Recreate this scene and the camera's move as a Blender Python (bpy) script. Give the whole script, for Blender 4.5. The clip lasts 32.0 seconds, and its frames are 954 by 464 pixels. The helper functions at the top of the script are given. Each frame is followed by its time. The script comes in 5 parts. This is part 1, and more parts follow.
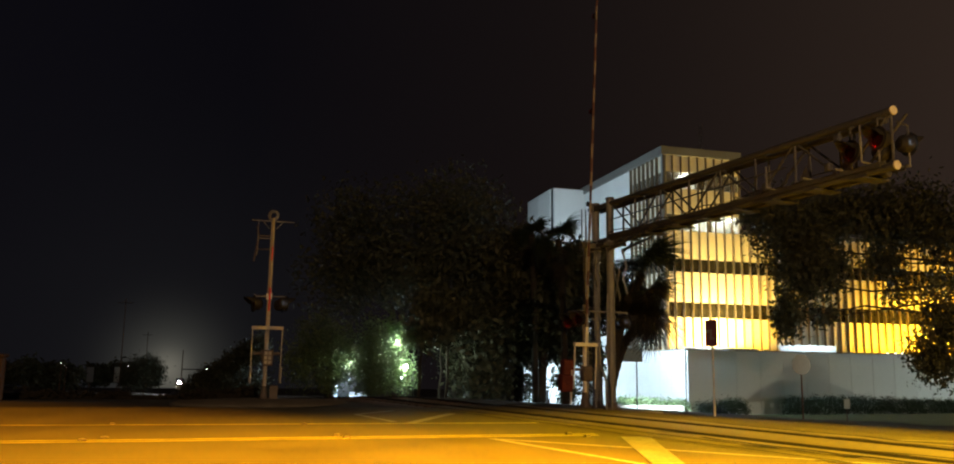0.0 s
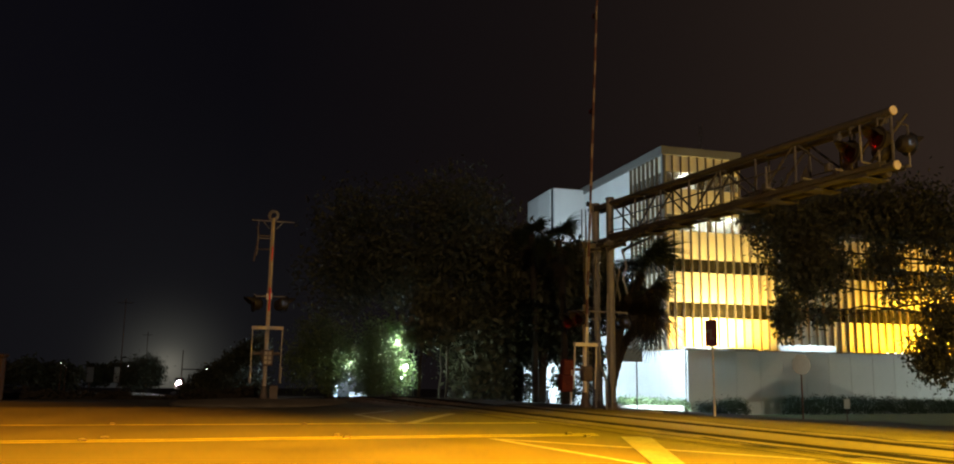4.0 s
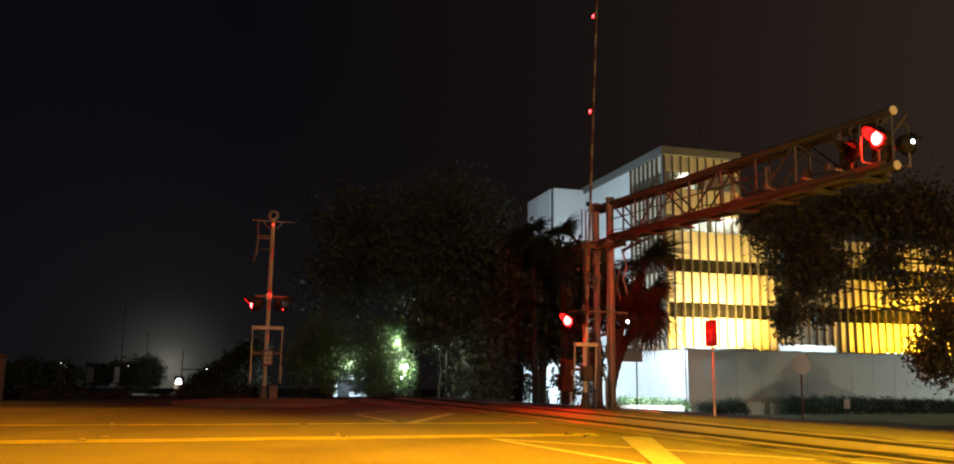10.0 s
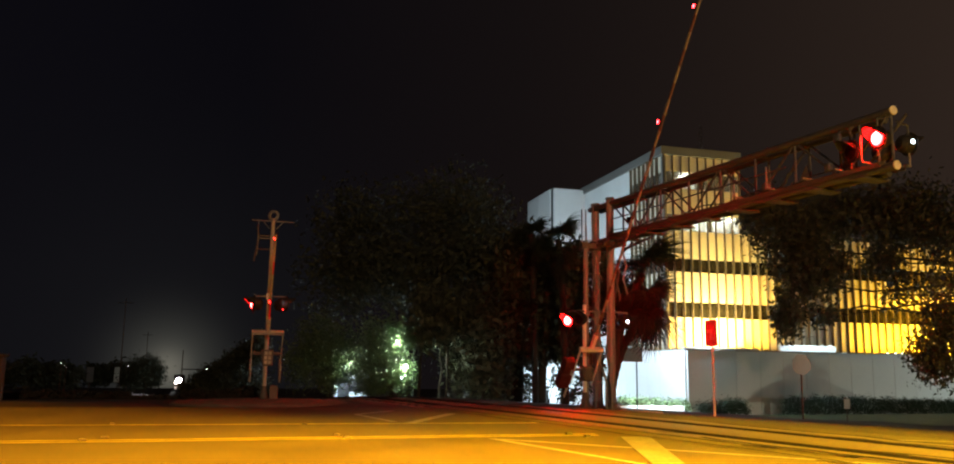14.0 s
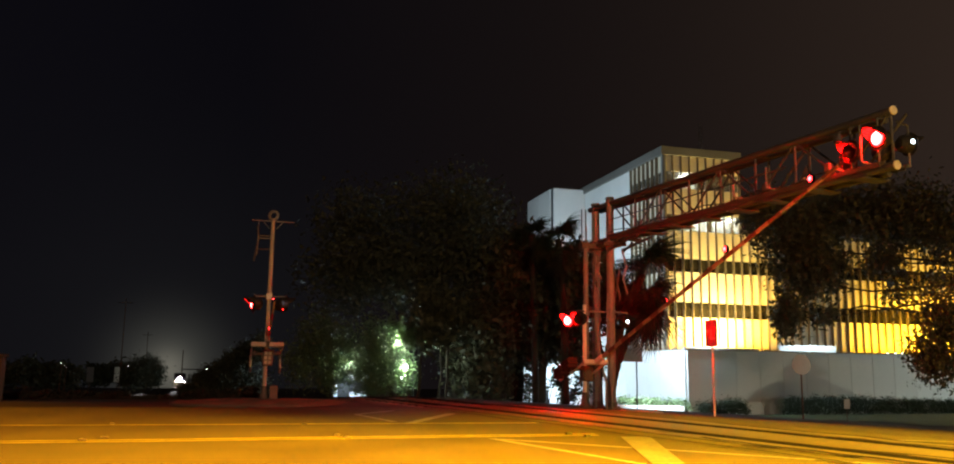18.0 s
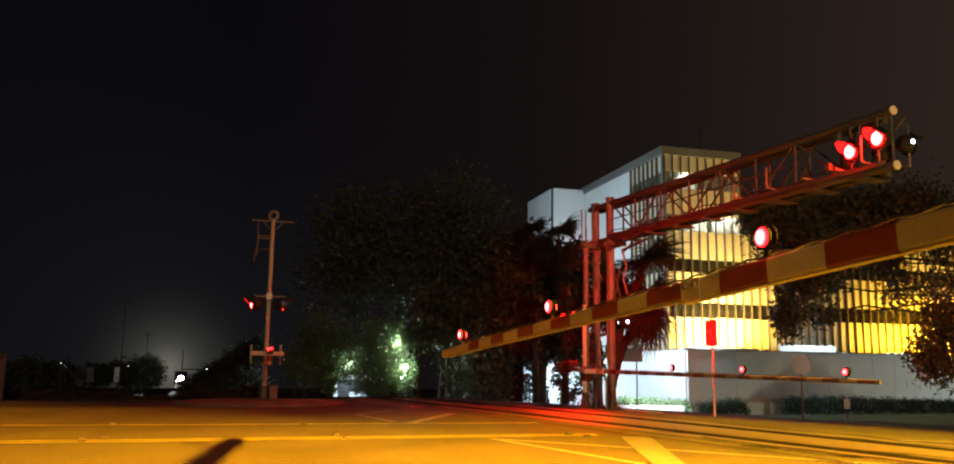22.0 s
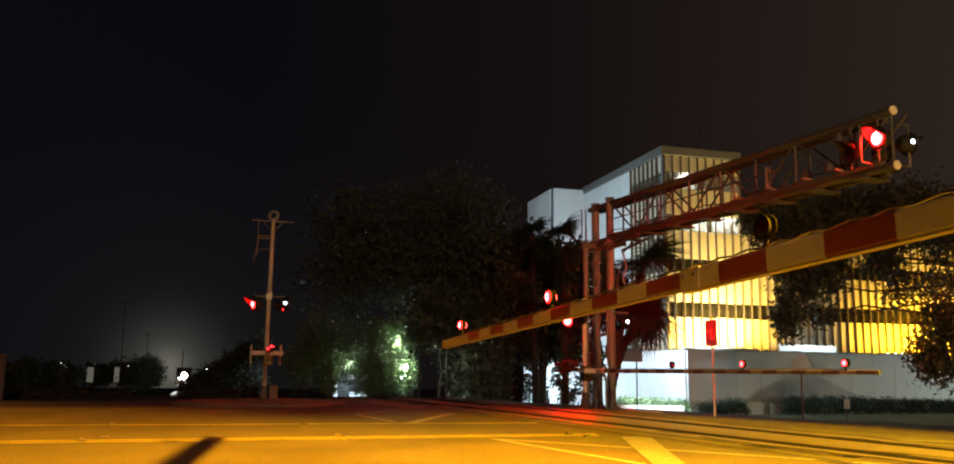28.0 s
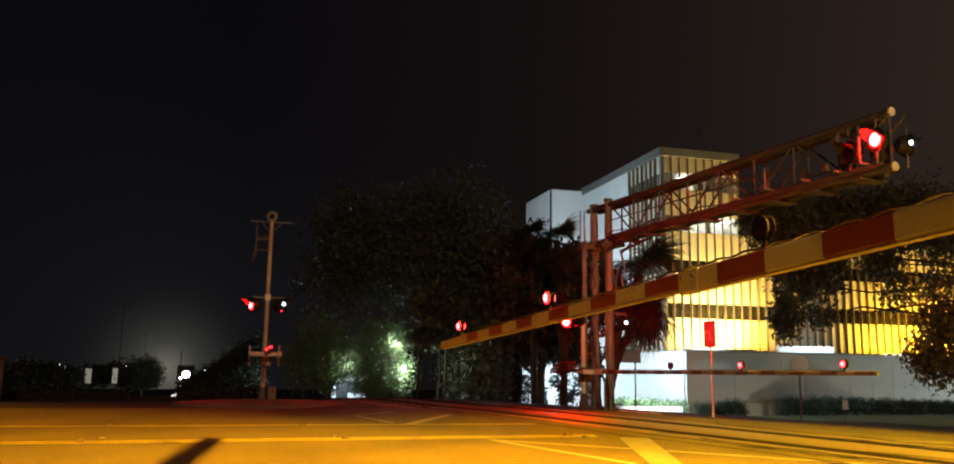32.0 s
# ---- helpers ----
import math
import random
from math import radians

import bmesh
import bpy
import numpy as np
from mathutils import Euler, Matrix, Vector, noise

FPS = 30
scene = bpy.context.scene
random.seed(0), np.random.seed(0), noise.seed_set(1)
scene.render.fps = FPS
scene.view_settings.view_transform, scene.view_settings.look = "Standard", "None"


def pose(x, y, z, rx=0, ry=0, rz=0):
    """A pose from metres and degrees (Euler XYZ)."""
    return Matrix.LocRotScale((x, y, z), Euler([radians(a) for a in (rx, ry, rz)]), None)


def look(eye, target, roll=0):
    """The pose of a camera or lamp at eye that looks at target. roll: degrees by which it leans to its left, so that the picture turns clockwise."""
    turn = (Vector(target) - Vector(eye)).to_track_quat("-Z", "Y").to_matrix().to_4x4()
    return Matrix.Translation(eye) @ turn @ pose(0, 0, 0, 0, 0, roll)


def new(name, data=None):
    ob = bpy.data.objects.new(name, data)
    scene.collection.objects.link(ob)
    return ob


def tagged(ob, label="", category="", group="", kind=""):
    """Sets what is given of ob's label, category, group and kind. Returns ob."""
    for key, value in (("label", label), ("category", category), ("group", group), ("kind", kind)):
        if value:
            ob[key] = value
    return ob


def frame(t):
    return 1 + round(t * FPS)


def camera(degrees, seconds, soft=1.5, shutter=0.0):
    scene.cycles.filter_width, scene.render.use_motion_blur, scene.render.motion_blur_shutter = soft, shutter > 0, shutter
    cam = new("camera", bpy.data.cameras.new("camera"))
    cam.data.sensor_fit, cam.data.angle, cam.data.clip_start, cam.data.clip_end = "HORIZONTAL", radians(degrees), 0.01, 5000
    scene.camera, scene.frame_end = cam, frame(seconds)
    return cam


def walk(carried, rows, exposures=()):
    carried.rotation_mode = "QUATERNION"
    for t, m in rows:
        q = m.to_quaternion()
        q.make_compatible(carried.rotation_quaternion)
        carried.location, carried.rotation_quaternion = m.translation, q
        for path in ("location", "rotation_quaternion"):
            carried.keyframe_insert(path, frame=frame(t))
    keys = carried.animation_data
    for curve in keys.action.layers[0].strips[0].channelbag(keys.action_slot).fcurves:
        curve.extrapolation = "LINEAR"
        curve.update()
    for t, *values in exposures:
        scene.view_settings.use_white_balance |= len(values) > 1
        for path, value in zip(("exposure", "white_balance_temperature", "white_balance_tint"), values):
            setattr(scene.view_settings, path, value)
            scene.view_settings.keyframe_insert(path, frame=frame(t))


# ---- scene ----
# The camera stands on the verge beside the near gate, 1 m over the road.
EYE = (0.0, 0.0, 1.0)
TILT, ROLL = 9.408, 0.85
cam = camera(60.0, 32.0, soft=1.9)


def aim(pan=0.0, lift=0.0):
    a, b = radians(pan), radians(TILT + lift)
    return look(EYE, (EYE[0] + math.sin(a) * math.cos(b), EYE[1] + math.cos(a) * math.cos(b), EYE[2] + math.sin(b)), ROLL)


walk(cam, [(0.0, aim()), (31.8, aim()), (32.0, aim(0.10, 0.07))])

# ---------------------------------------------------------------- light
world = bpy.data.worlds.new("night_sky")
scene.world = world
world.use_nodes = True
wn, wl = world.node_tree.nodes, world.node_tree.links
wn.clear()


def wnode(kind, **values):
    n = wn.new(kind)
    for k, x in values.items():
        if k == "op":
            n.operation = x
        else:
            n.inputs[int(k[1:])].default_value = x
    return n


# A clear night: near black, lamp flare painted warm to the right, headlight haze painted as a pale dome over the
# railway cutting.
coord = wnode("ShaderNodeTexCoord")


def wmath(op, a, b=None, c=None):
    n = wn.new("ShaderNodeMath")
    n.operation = op
    for k, x in enumerate((a, b, c)):
        if x is None:
            continue
        if isinstance(x, (int, float)):
            n.inputs[k].default_value = x
        else:
            wl.new(x, n.inputs[k])
    return n.outputs[0]


def wscale(color, factor):
    n = wn.new("ShaderNodeVectorMath")
    n.operation = "SCALE"
    n.inputs[0].default_value = color
    wl.new(factor, n.inputs["Scale"])
    return n.outputs[0]


def wplus(a, b):
    n = wn.new("ShaderNodeVectorMath")
    n.operation = "ADD"
    wl.new(a, n.inputs[0])
    wl.new(b, n.inputs[1])
    return n.outputs[0]


dome = wnode("ShaderNodeVectorMath", op="DOT_PRODUCT")
dome.inputs[1].default_value = Vector((-0.345, 0.94, -0.005)).normalized()
wl.new(coord.outputs["Generated"], dome.inputs[0])
axes = wn.new("ShaderNodeSeparateXYZ")
wl.new(coord.outputs["Generated"], axes.inputs[0])
near_dot = wmath("MAXIMUM", dome.outputs["Value"], 0.0)
cold = wmath("MULTIPLY_ADD", axes.outputs[0], -0.9, 0.75)
east = wmath("MAXIMUM", axes.outputs[0], 0.0)
warm = wmath("MAXIMUM", wmath("ADD", wmath("MULTIPLY_ADD", axes.outputs[0], 1.6, 0.52), wmath("MULTIPLY", wmath("MULTIPLY", east, east), 6.0)), 0.10)
sky_sum = wplus(wscale((0.085, 0.078, 0.060), wmath("POWER", near_dot, 5000.0)), wplus(wplus(wscale((0.0021, 0.0021, 0.0036), cold), wscale((0.0086, 0.0054, 0.0038), warm)),
                wplus(wscale((0.046, 0.046, 0.038), wmath("POWER", near_dot, 800.0)), wscale((0.0040, 0.0042, 0.0040), wmath("POWER", near_dot, 45.0)))))
bg = wn.new("ShaderNodeBackground")
wl.new(sky_sum, bg.inputs[0])
bg.inputs[1].default_value = 1.0
wout = wn.new("ShaderNodeOutputWorld")
wl.new(bg.outputs[0], wout.inputs[0])


def lamp(name, kind, place, target, energy, color, size=0.3, cone=150, blend=0.4):
    d = bpy.data.lights.new(name, kind)
    d.energy, d.color = energy, color
    if kind == "AREA":
        d.size = size
    else:
        d.shadow_soft_size = size
    if kind == "SPOT":
        d.spot_size, d.spot_blend = radians(cone), blend
    ob = new(name, d)
    ob.matrix_world = look(place, target)
    return ob


SODIUM = (1.0, 0.53, 0.012)
DEEP_SODIUM = (1.0, 0.35, 0.008)
GOLD = (1.0, 0.54, 0.016)
COOL = (0.66, 0.87, 1.0)
# street lamps along the road
lamp("street_and_fill_light", "SPOT", (11.6, 3.4, 6.0), (11.6, 3.41, 0.0), 84000, SODIUM, 0.14, 150, 0.12)
lamp("street_and_fill_light", "SPOT", (11.6, 3.4, 6.0), (-7.4, 10.0, -0.3), 172000, DEEP_SODIUM, 0.14, 51, 1.0)
# a paler fill light added behind the camera to lift the dark trees
lamp("street_and_fill_light", "SPOT", (6.0, -18.0, 9.0), (0.0, 24.0, 3.0), 17000, (1.0, 0.62, 0.32), 0.16, 120, 0.8)

# ---------------------------------------------------------------- materials
def material(name, color, rough=0.6, metal=0.0, spread=0.25, grain=30.0, stain=1.5, bump=0.15, vary=0.0, glow=0.0, tint=None, coat=0.0):
    """Base colour broken up by fine grain and by larger stains; bump from the grain."""
    m = bpy.data.materials.new(name)
    m.use_nodes = True
    n, l = m.node_tree.nodes, m.node_tree.links
    b = n["Principled BSDF"]
    b.inputs["Roughness"].default_value, b.inputs["Metallic"].default_value = rough, metal
    if glow:
        b.inputs["Base Color"].default_value = (*color, 1)
        b.inputs["Emission Color"].default_value = (*(tint or color), 1)
        b.inputs["Emission Strength"].default_value = glow
        return m
    tc = n.new("ShaderNodeTexCoord")
    g1, g2 = n.new("ShaderNodeTexNoise"), n.new("ShaderNodeTexNoise")
    g1.inputs["Scale"].default_value, g2.inputs["Scale"].default_value = grain, stain
    g1.inputs["Detail"].default_value, g2.inputs["Detail"].default_value = 4, 5
    l.new(tc.outputs["Object"], g1.inputs["Vector"])
    l.new(tc.outputs["Object"], g2.inputs["Vector"])
    add = n.new("ShaderNodeMath")
    add.operation = "ADD"
    l.new(g1.outputs["Fac"], add.inputs[0])
    l.new(g2.outputs["Fac"], add.inputs[1])
    last = add
    if vary:
        info = n.new("ShaderNodeObjectInfo")
        mul = n.new("ShaderNodeMath")
        mul.operation = "MULTIPLY_ADD"
        mul.inputs[1].default_value = vary
        l.new(info.outputs["Random"], mul.inputs[0])
        l.new(add.outputs[0], mul.inputs[2])
        last = mul
    r = n.new("ShaderNodeMapRange")
    r.inputs["From Min"].default_value, r.inputs["From Max"].default_value = 0.65, 1.35 + vary
    r.inputs["To Min"].default_value, r.inputs["To Max"].default_value = 1 - spread, 1 + spread
    l.new(last.outputs[0], r.inputs["Value"])
    mix = n.new("ShaderNodeVectorMath")
    mix.operation = "SCALE"
    mix.inputs[0].default_value = color
    l.new(r.outputs[0], mix.inputs["Scale"])
    l.new(mix.outputs[0], b.inputs["Base Color"])
    rr = n.new("ShaderNodeMapRange")
    rr.inputs["To Min"].default_value, rr.inputs["To Max"].default_value = max(0.03, rough - 0.12), min(1, rough + 0.12)
    l.new(g2.outputs["Fac"], rr.inputs["Value"])
    l.new(rr.outputs[0], b.inputs["Roughness"])
    if bump:
        bp = n.new("ShaderNodeBump")
        bp.inputs["Strength"].default_value, bp.inputs["Distance"].default_value = bump, 0.01
        l.new(g1.outputs["Fac"], bp.inputs["Height"])
        l.new(bp.outputs[0], b.inputs["Normal"])
    if coat:
        b.inputs["Coat Weight"].default_value = coat
    return m


ASPHALT = material("warm_aged_asphalt", (0.066, 0.056, 0.016), 0.78, 0, 0.50, 60, 0.7, 0.9)
PANEL = material("crossing_panel_concrete", (0.098, 0.086, 0.060), 0.5, 0, 0.35, 25, 1.2, 0.4)
BARPAINT = material("road_paint_thin", (0.15, 0.15, 0.14), 0.65, 0, 0.45, 20, 2.2, 0.3)
LANEPAINT = material("yellow_lane_paint_worn", (0.33, 0.30, 0.035), 0.65, 0, 0.5, 20, 2.2, 0.3)
PAINT = material("road_paint_worn", (0.20, 0.20, 0.185), 0.65, 0, 0.5, 20, 2.2, 0.3)
EARTH = material("dry_verge_soil_and_grass", (0.030, 0.024, 0.015), 0.95, 0, 0.5, 9, 0.6, 0.6)
STUD = material("dull_road_stud", (0.040, 0.034, 0.026), 0.7, 0, 0.3, 40, 5, 0.1)
GRASS = material("mown_grass", (0.085, 0.125, 0.045), 0.9, 0, 0.45, 24, 0.7, 0.5, vary=0.2)
CONCRETE = material("weathered_concrete", (0.30, 0.28, 0.25), 0.85, 0, 0.25, 40, 1.3, 0.25)
ISLAND = material("grimy_island_concrete", (0.10, 0.088, 0.07), 0.9, 0, 0.35, 30, 1.4, 0.3)
KERB = material("kerb_concrete", (0.34, 0.32, 0.28), 0.8, 0, 0.25, 35, 1.8, 0.25)
RAIL = material("worn_rail_steel", (0.020, 0.016, 0.013), 0.75, 0.2, 0.25, 30, 3, 0.05)
RUST = material("rusted_steel", (0.13, 0.075, 0.05), 0.75, 0.3, 0.4, 25, 3, 0.2)
BALLAST = material("ballast_stone", (0.14, 0.125, 0.11), 0.95, 0, 0.5, 12, 1.5, 0.9)
SLEEPER = material("creosoted_timber", (0.06, 0.045, 0.035), 0.9, 0, 0.35, 20, 3, 0.3, vary=0.3)
GALV = material("galvanised_steel", (0.16, 0.165, 0.175), 0.55, 0.15, 0.30, 28, 2.5, 0.1)
ALU = material("aluminium_painted_silver", (0.30, 0.29, 0.275), 0.45, 0.4, 0.2, 30, 2.5, 0.08)
TRUSS = material("dull_aluminium_truss", (0.085, 0.088, 0.095), 0.55, 0.35, 0.3, 25, 2.2, 0.12)
BLACK = material("matt_black_paint", (0.010, 0.0095, 0.009), 0.75, 0, 0.3, 30, 4, 0.08)
IRON = material("cast_iron_counterweight", (0.11, 0.09, 0.08), 0.7, 0.2, 0.35, 22, 3, 0.2)
OLDPOST = material("weathered_white_post_paint", (0.34, 0.32, 0.29), 0.6, 0, 0.3, 22, 2.0, 0.1)
WHITEPOST = material("white_painted_steel", (0.62, 0.60, 0.56), 0.4, 0, 0.15, 30, 3, 0.06)
ARMWHITE = material("arm_white_sheeting", (0.41, 0.36, 0.24), 0.5, 0, 0.14, 35, 3.5, 0.05)
ARMRED = material("arm_red_sheeting", (0.18, 0.024, 0.014), 0.5, 0, 0.2, 35, 3.5, 0.05)
# darkened sheeting: the far arm's missing lamp light is put into the colour
DIMWHITE = material("dimmed_white_sheeting", (0.26, 0.22, 0.185), 0.8, 0, 0.3, 35, 3.5, 0.05)
# the flashers' red light is put into the counterweight colour
WEIGHT_REDLIT = material("cast_iron_tinted_by_red_light", (0.08, 0.007, 0.005), 0.75, 0, 0.3, 22, 3, 0.15)
BRIGHTRED = material("bright_red_sheeting", (0.62, 0.03, 0.03), 0.45, 0, 0.2, 35, 3.5, 0.05)
# the arm's red, darkened the same way for want of lamp light
DIMRED = material("dimmed_red_sheeting", (0.125, 0.065, 0.055), 0.8, 0, 0.3, 35, 3.5, 0.05)
SIGNBACK = material("bare_aluminium_sign_back", (0.30, 0.30, 0.30), 0.5, 0.1, 0.15, 30, 3, 0.05)
WIRE = material("black_cable_rubber", (0.02, 0.02, 0.02), 0.6, 0, 0.2, 30, 4, 0.0)
LENS_OFF = material("dark_red_lens", (0.012, 0.002, 0.002), 0.5, 0, 0.1, 60, 8, 0.05)
LENS_OFF.node_tree.nodes["Principled BSDF"].inputs["Specular IOR Level"].default_value = 0.1
PEEP_ON = material("lit_clear_side_lens", (0.8, 0.9, 1.0), 0.2, glow=9.0, tint=(0.62, 0.78, 1.0))
WALLWHITE = material("pale_precast_panel", (0.62, 0.63, 0.62), 0.75, 0, 0.10, 14, 0.35, 0.12, vary=0.15)
SPANDREL = material("cream_spandrel_panel", (0.58, 0.52, 0.40), 0.6, 0, 0.10, 20, 0.5, 0.06, vary=0.25)
FIN = material("bronze_anodised_fin", (0.20, 0.16, 0.11), 0.45, 0.5, 0.2, 25, 1.2, 0.05)
FASCIA = material("dark_bronze_fascia", (0.16, 0.155, 0.14), 0.6, 0.2, 0.2, 20, 0.8, 0.06)
SLAB = material("floor_slab_concrete", (0.35, 0.33, 0.30), 0.8, 0, 0.2, 20, 1, 0.1)
OFFICE = material("lit_office_ceiling_panel", (0.9, 0.95, 0.9), 0.5, glow=19.0, tint=(0.90, 1.0, 0.95))
LAMPGLOW = material("lit_lamp_globe", (1, 1, 0.95), 0.4, glow=26.0, tint=(0.93, 1.0, 0.86))
FARGLOW = material("lit_far_lamp", (1, 1, 0.95), 0.4, glow=9.0, tint=(1.0, 0.97, 0.86))
HEADLIGHT = material("locomotive_headlight_lens", (1, 1, 0.95), 0.2, glow=4600.0, tint=(1.0, 0.97, 0.90))
PALMBARK = material("dark_fibrous_palm_bark", (0.03, 0.025, 0.02), 0.95, 0, 0.4, 18, 3, 0.8)
WEED = material("dark_dry_weeds", (0.022, 0.017, 0.010), 0.95, 0, 0.4, 18, 3, 0.3)
BARK = material("furrowed_bark", (0.032, 0.026, 0.020), 0.95, 0, 0.4, 18, 3, 0.8)
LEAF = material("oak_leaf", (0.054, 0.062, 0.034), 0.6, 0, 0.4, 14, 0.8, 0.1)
# lamp light put into the leaf colour: a paler copy for lit foliage
LEAFLIT = material("lamplit_leaf", (0.085, 0.125, 0.045), 0.55, 0, 0.4, 14, 0.8, 0.1)
PALMLEAF = material("palm_frond", (0.022, 0.036, 0.015), 0.6, 0, 0.4, 14, 0.8, 0.1)
DRYFROND = material("dead_palm_frond", (0.024, 0.020, 0.015), 0.9, 0, 0.4, 14, 0.8, 0.2)
HEDGE = material("clipped_hedge_leaf", (0.024, 0.041, 0.015), 0.65, 0, 0.4, 20, 1.2, 0.2)
BRICK = material("painted_masonry", (0.024, 0.015, 0.013), 0.85, 0, 0.25, 20, 1.5, 0.25)
LOCO = material("locomotive_dark_paint", (0.03, 0.032, 0.04), 0.4, 0, 0.3, 20, 1.2, 0.06)
LOCOTRIM = material("locomotive_pale_stripe", (0.5, 0.45, 0.2), 0.45, 0, 0.2, 20, 1.5, 0.06)


def lens_glow(name, radius, strength, rim, core, edge=0.92):
    """A lit lamp lens: hot over the bulb, deep red towards its rim."""
    m = bpy.data.materials.new(name)
    m.use_nodes = True
    n, l = m.node_tree.nodes, m.node_tree.links
    p = n["Principled BSDF"]
    p.inputs["Base Color"].default_value, p.inputs["Roughness"].default_value = (0.4, 0.02, 0.02, 1), 0.2
    tc, flat, ln, rp = n.new("ShaderNodeTexCoord"), n.new("ShaderNodeVectorMath"), n.new("ShaderNodeVectorMath"), n.new("ShaderNodeValToRGB")
    flat.operation, flat.inputs[1].default_value = "MULTIPLY", (0, 1 / radius, 1 / radius)
    ln.operation = "LENGTH"
    l.new(tc.outputs["Object"], flat.inputs[0])
    l.new(flat.outputs[0], ln.inputs[0])
    l.new(ln.outputs["Value"], rp.inputs[0])
    rp.color_ramp.elements[0].position, rp.color_ramp.elements[0].color = 0.25, (*core, 1)
    rp.color_ramp.elements[1].position, rp.color_ramp.elements[1].color = edge, (*rim, 1)
    l.new(rp.outputs[0], p.inputs["Emission Color"])
    p.inputs["Emission Strength"].default_value = strength
    return m


LENS_ON = lens_glow("lit_red_lens", 0.15, 1300.0, (1.0, 0.00034, 0.00037), (1.0, 0.0042, 0.0042))
LENS_HOT = lens_glow("lit_red_lens_bright", 0.15, 1600.0, (1.0, 0.0003, 0.0003), (1.0, 0.0034, 0.0034))
LENS_SOFT = lens_glow("lit_red_lens_soft", 0.15, 260.0, (1.0, 0.0012, 0.0013), (1.0, 0.013, 0.013))
# far stronger than the other lenses, so that unseen flashers redden the gantry
LENS_BEAM = lens_glow("red_fill_lens", 0.15, 45000.0, (1.0, 0.00006, 0.00007), (1.0, 0.0003, 0.0003))
LENS_ARM = lens_glow("lit_red_gate_lamp", 0.085, 30.0, (0.6, 0.002, 0.003), (1.0, 0.030, 0.036), 0.75)
LENS_ARM_NEAR = lens_glow("lit_red_gate_lamp_close", 0.05, 130.0, (0.25, 0.0006, 0.0008), (1.0, 0.022, 0.026), 0.85)

LENS_ARM_MINI = lens_glow("lit_red_gate_lamp_small", 0.028, 520.0, (0.5, 0.0004, 0.0005), (1.0, 0.004, 0.005), 0.9)


def glass(name, color, rough=0.04):
    m = bpy.data.materials.new(name)
    m.use_nodes = True
    b = m.node_tree.nodes["Principled BSDF"]
    b.inputs["Base Color"].default_value = (*color, 1)
    b.inputs["Roughness"].default_value = rough
    b.inputs["Transmission Weight"].default_value = 0.85
    b.inputs["IOR"].default_value = 1.45
    return m


PANE = glass("clear_office_glass", (0.62, 0.58, 0.50))
DARKPANE = glass("dark_bronze_glass", (0.10, 0.085, 0.055), 0.08)
TAR_AND_GAP = material("tar_and_gap_black", (0.010, 0.0095, 0.009), 0.95, 0, 0.3, 30, 3, 0.1)
TAR_AND_GAP.node_tree.nodes["Principled BSDF"].inputs["Specular IOR Level"].default_value = 0.12
RAIL.node_tree.nodes["Principled BSDF"].inputs["Specular IOR Level"].default_value = 0.15
LAMPCASE = material("weathered_black_lamp_case", (0.002, 0.002, 0.002), 0.95, 0, 0.3, 30, 4, 0.05)
LAMPCASE.node_tree.nodes["Principled BSDF"].inputs["Specular IOR Level"].default_value = 0.1

# ---------------------------------------------------------------- mesh helpers
def box(bm, size, place=(0, 0, 0), turn=(0, 0, 0), bevel=0.0, m=None):
    m = m or pose(*place, *turn)
    got = bmesh.ops.create_cube(bm, size=1.0, matrix=m @ Matrix.Diagonal((*size, 1)))
    if bevel:
        edges = list({e for x in got["verts"] for e in x.link_edges})
        bmesh.ops.bevel(bm, geom=edges, offset=bevel, segments=1, affect="EDGES")
    return bm


def rod(bm, a, b, r, r2=None, seg=12):
    a, b = Vector(a), Vector(b)
    m = Matrix.Translation((a + b) / 2) @ (b - a).to_track_quat("Z", "Y").to_matrix().to_4x4()
    bmesh.ops.create_cone(bm, cap_ends=True, segments=seg, radius1=r, radius2=r if r2 is None else r2, depth=(b - a).length, matrix=m)
    return bm


def tube(bm, points, r, seg=8):
    for a, b in zip(points, points[1:]):
        rod(bm, a, b, r, seg=seg)
    return bm


def lathe(bm, profile, m=None, seg=20):
    """A body turned about local z from (radius, height) pairs."""
    m = m or Matrix()
    rings = []
    for r, h in profile:
        rings.append([bm.verts.new(m @ Vector((max(r, 1e-4) * math.cos(2 * math.pi * k / seg), max(r, 1e-4) * math.sin(2 * math.pi * k / seg), h))) for k in range(seg)])
    for p, q in zip(rings, rings[1:]):
        for k in range(seg):
            bm.faces.new((p[k], p[(k + 1) % seg], q[(k + 1) % seg], q[k]))
    return bm


def mesh_of(name, bm, *mats):
    d = bpy.data.meshes.new(name)
    bm.normal_update()
    bm.to_mesh(d)
    bm.free()
    for m in mats:
        d.materials.append(m)
    d.polygons.foreach_set("use_smooth", [True] * len(d.polygons))
    d.set_sharp_from_angle(angle=radians(32))
    return d


def part(name, bm, mat, parent=None, label="", place=None):
    ob = new(name, mesh_of(name, bm, *(mat if isinstance(mat, tuple) else (mat,))))
    ob.parent = parent
    if place is not None:
        ob.matrix_basis = place
    if label:
        ob["label"] = label
    return ob


def piece(name, data, parent, place):
    ob = new(name, data)
    ob.parent = parent
    ob.matrix_basis = place
    return ob


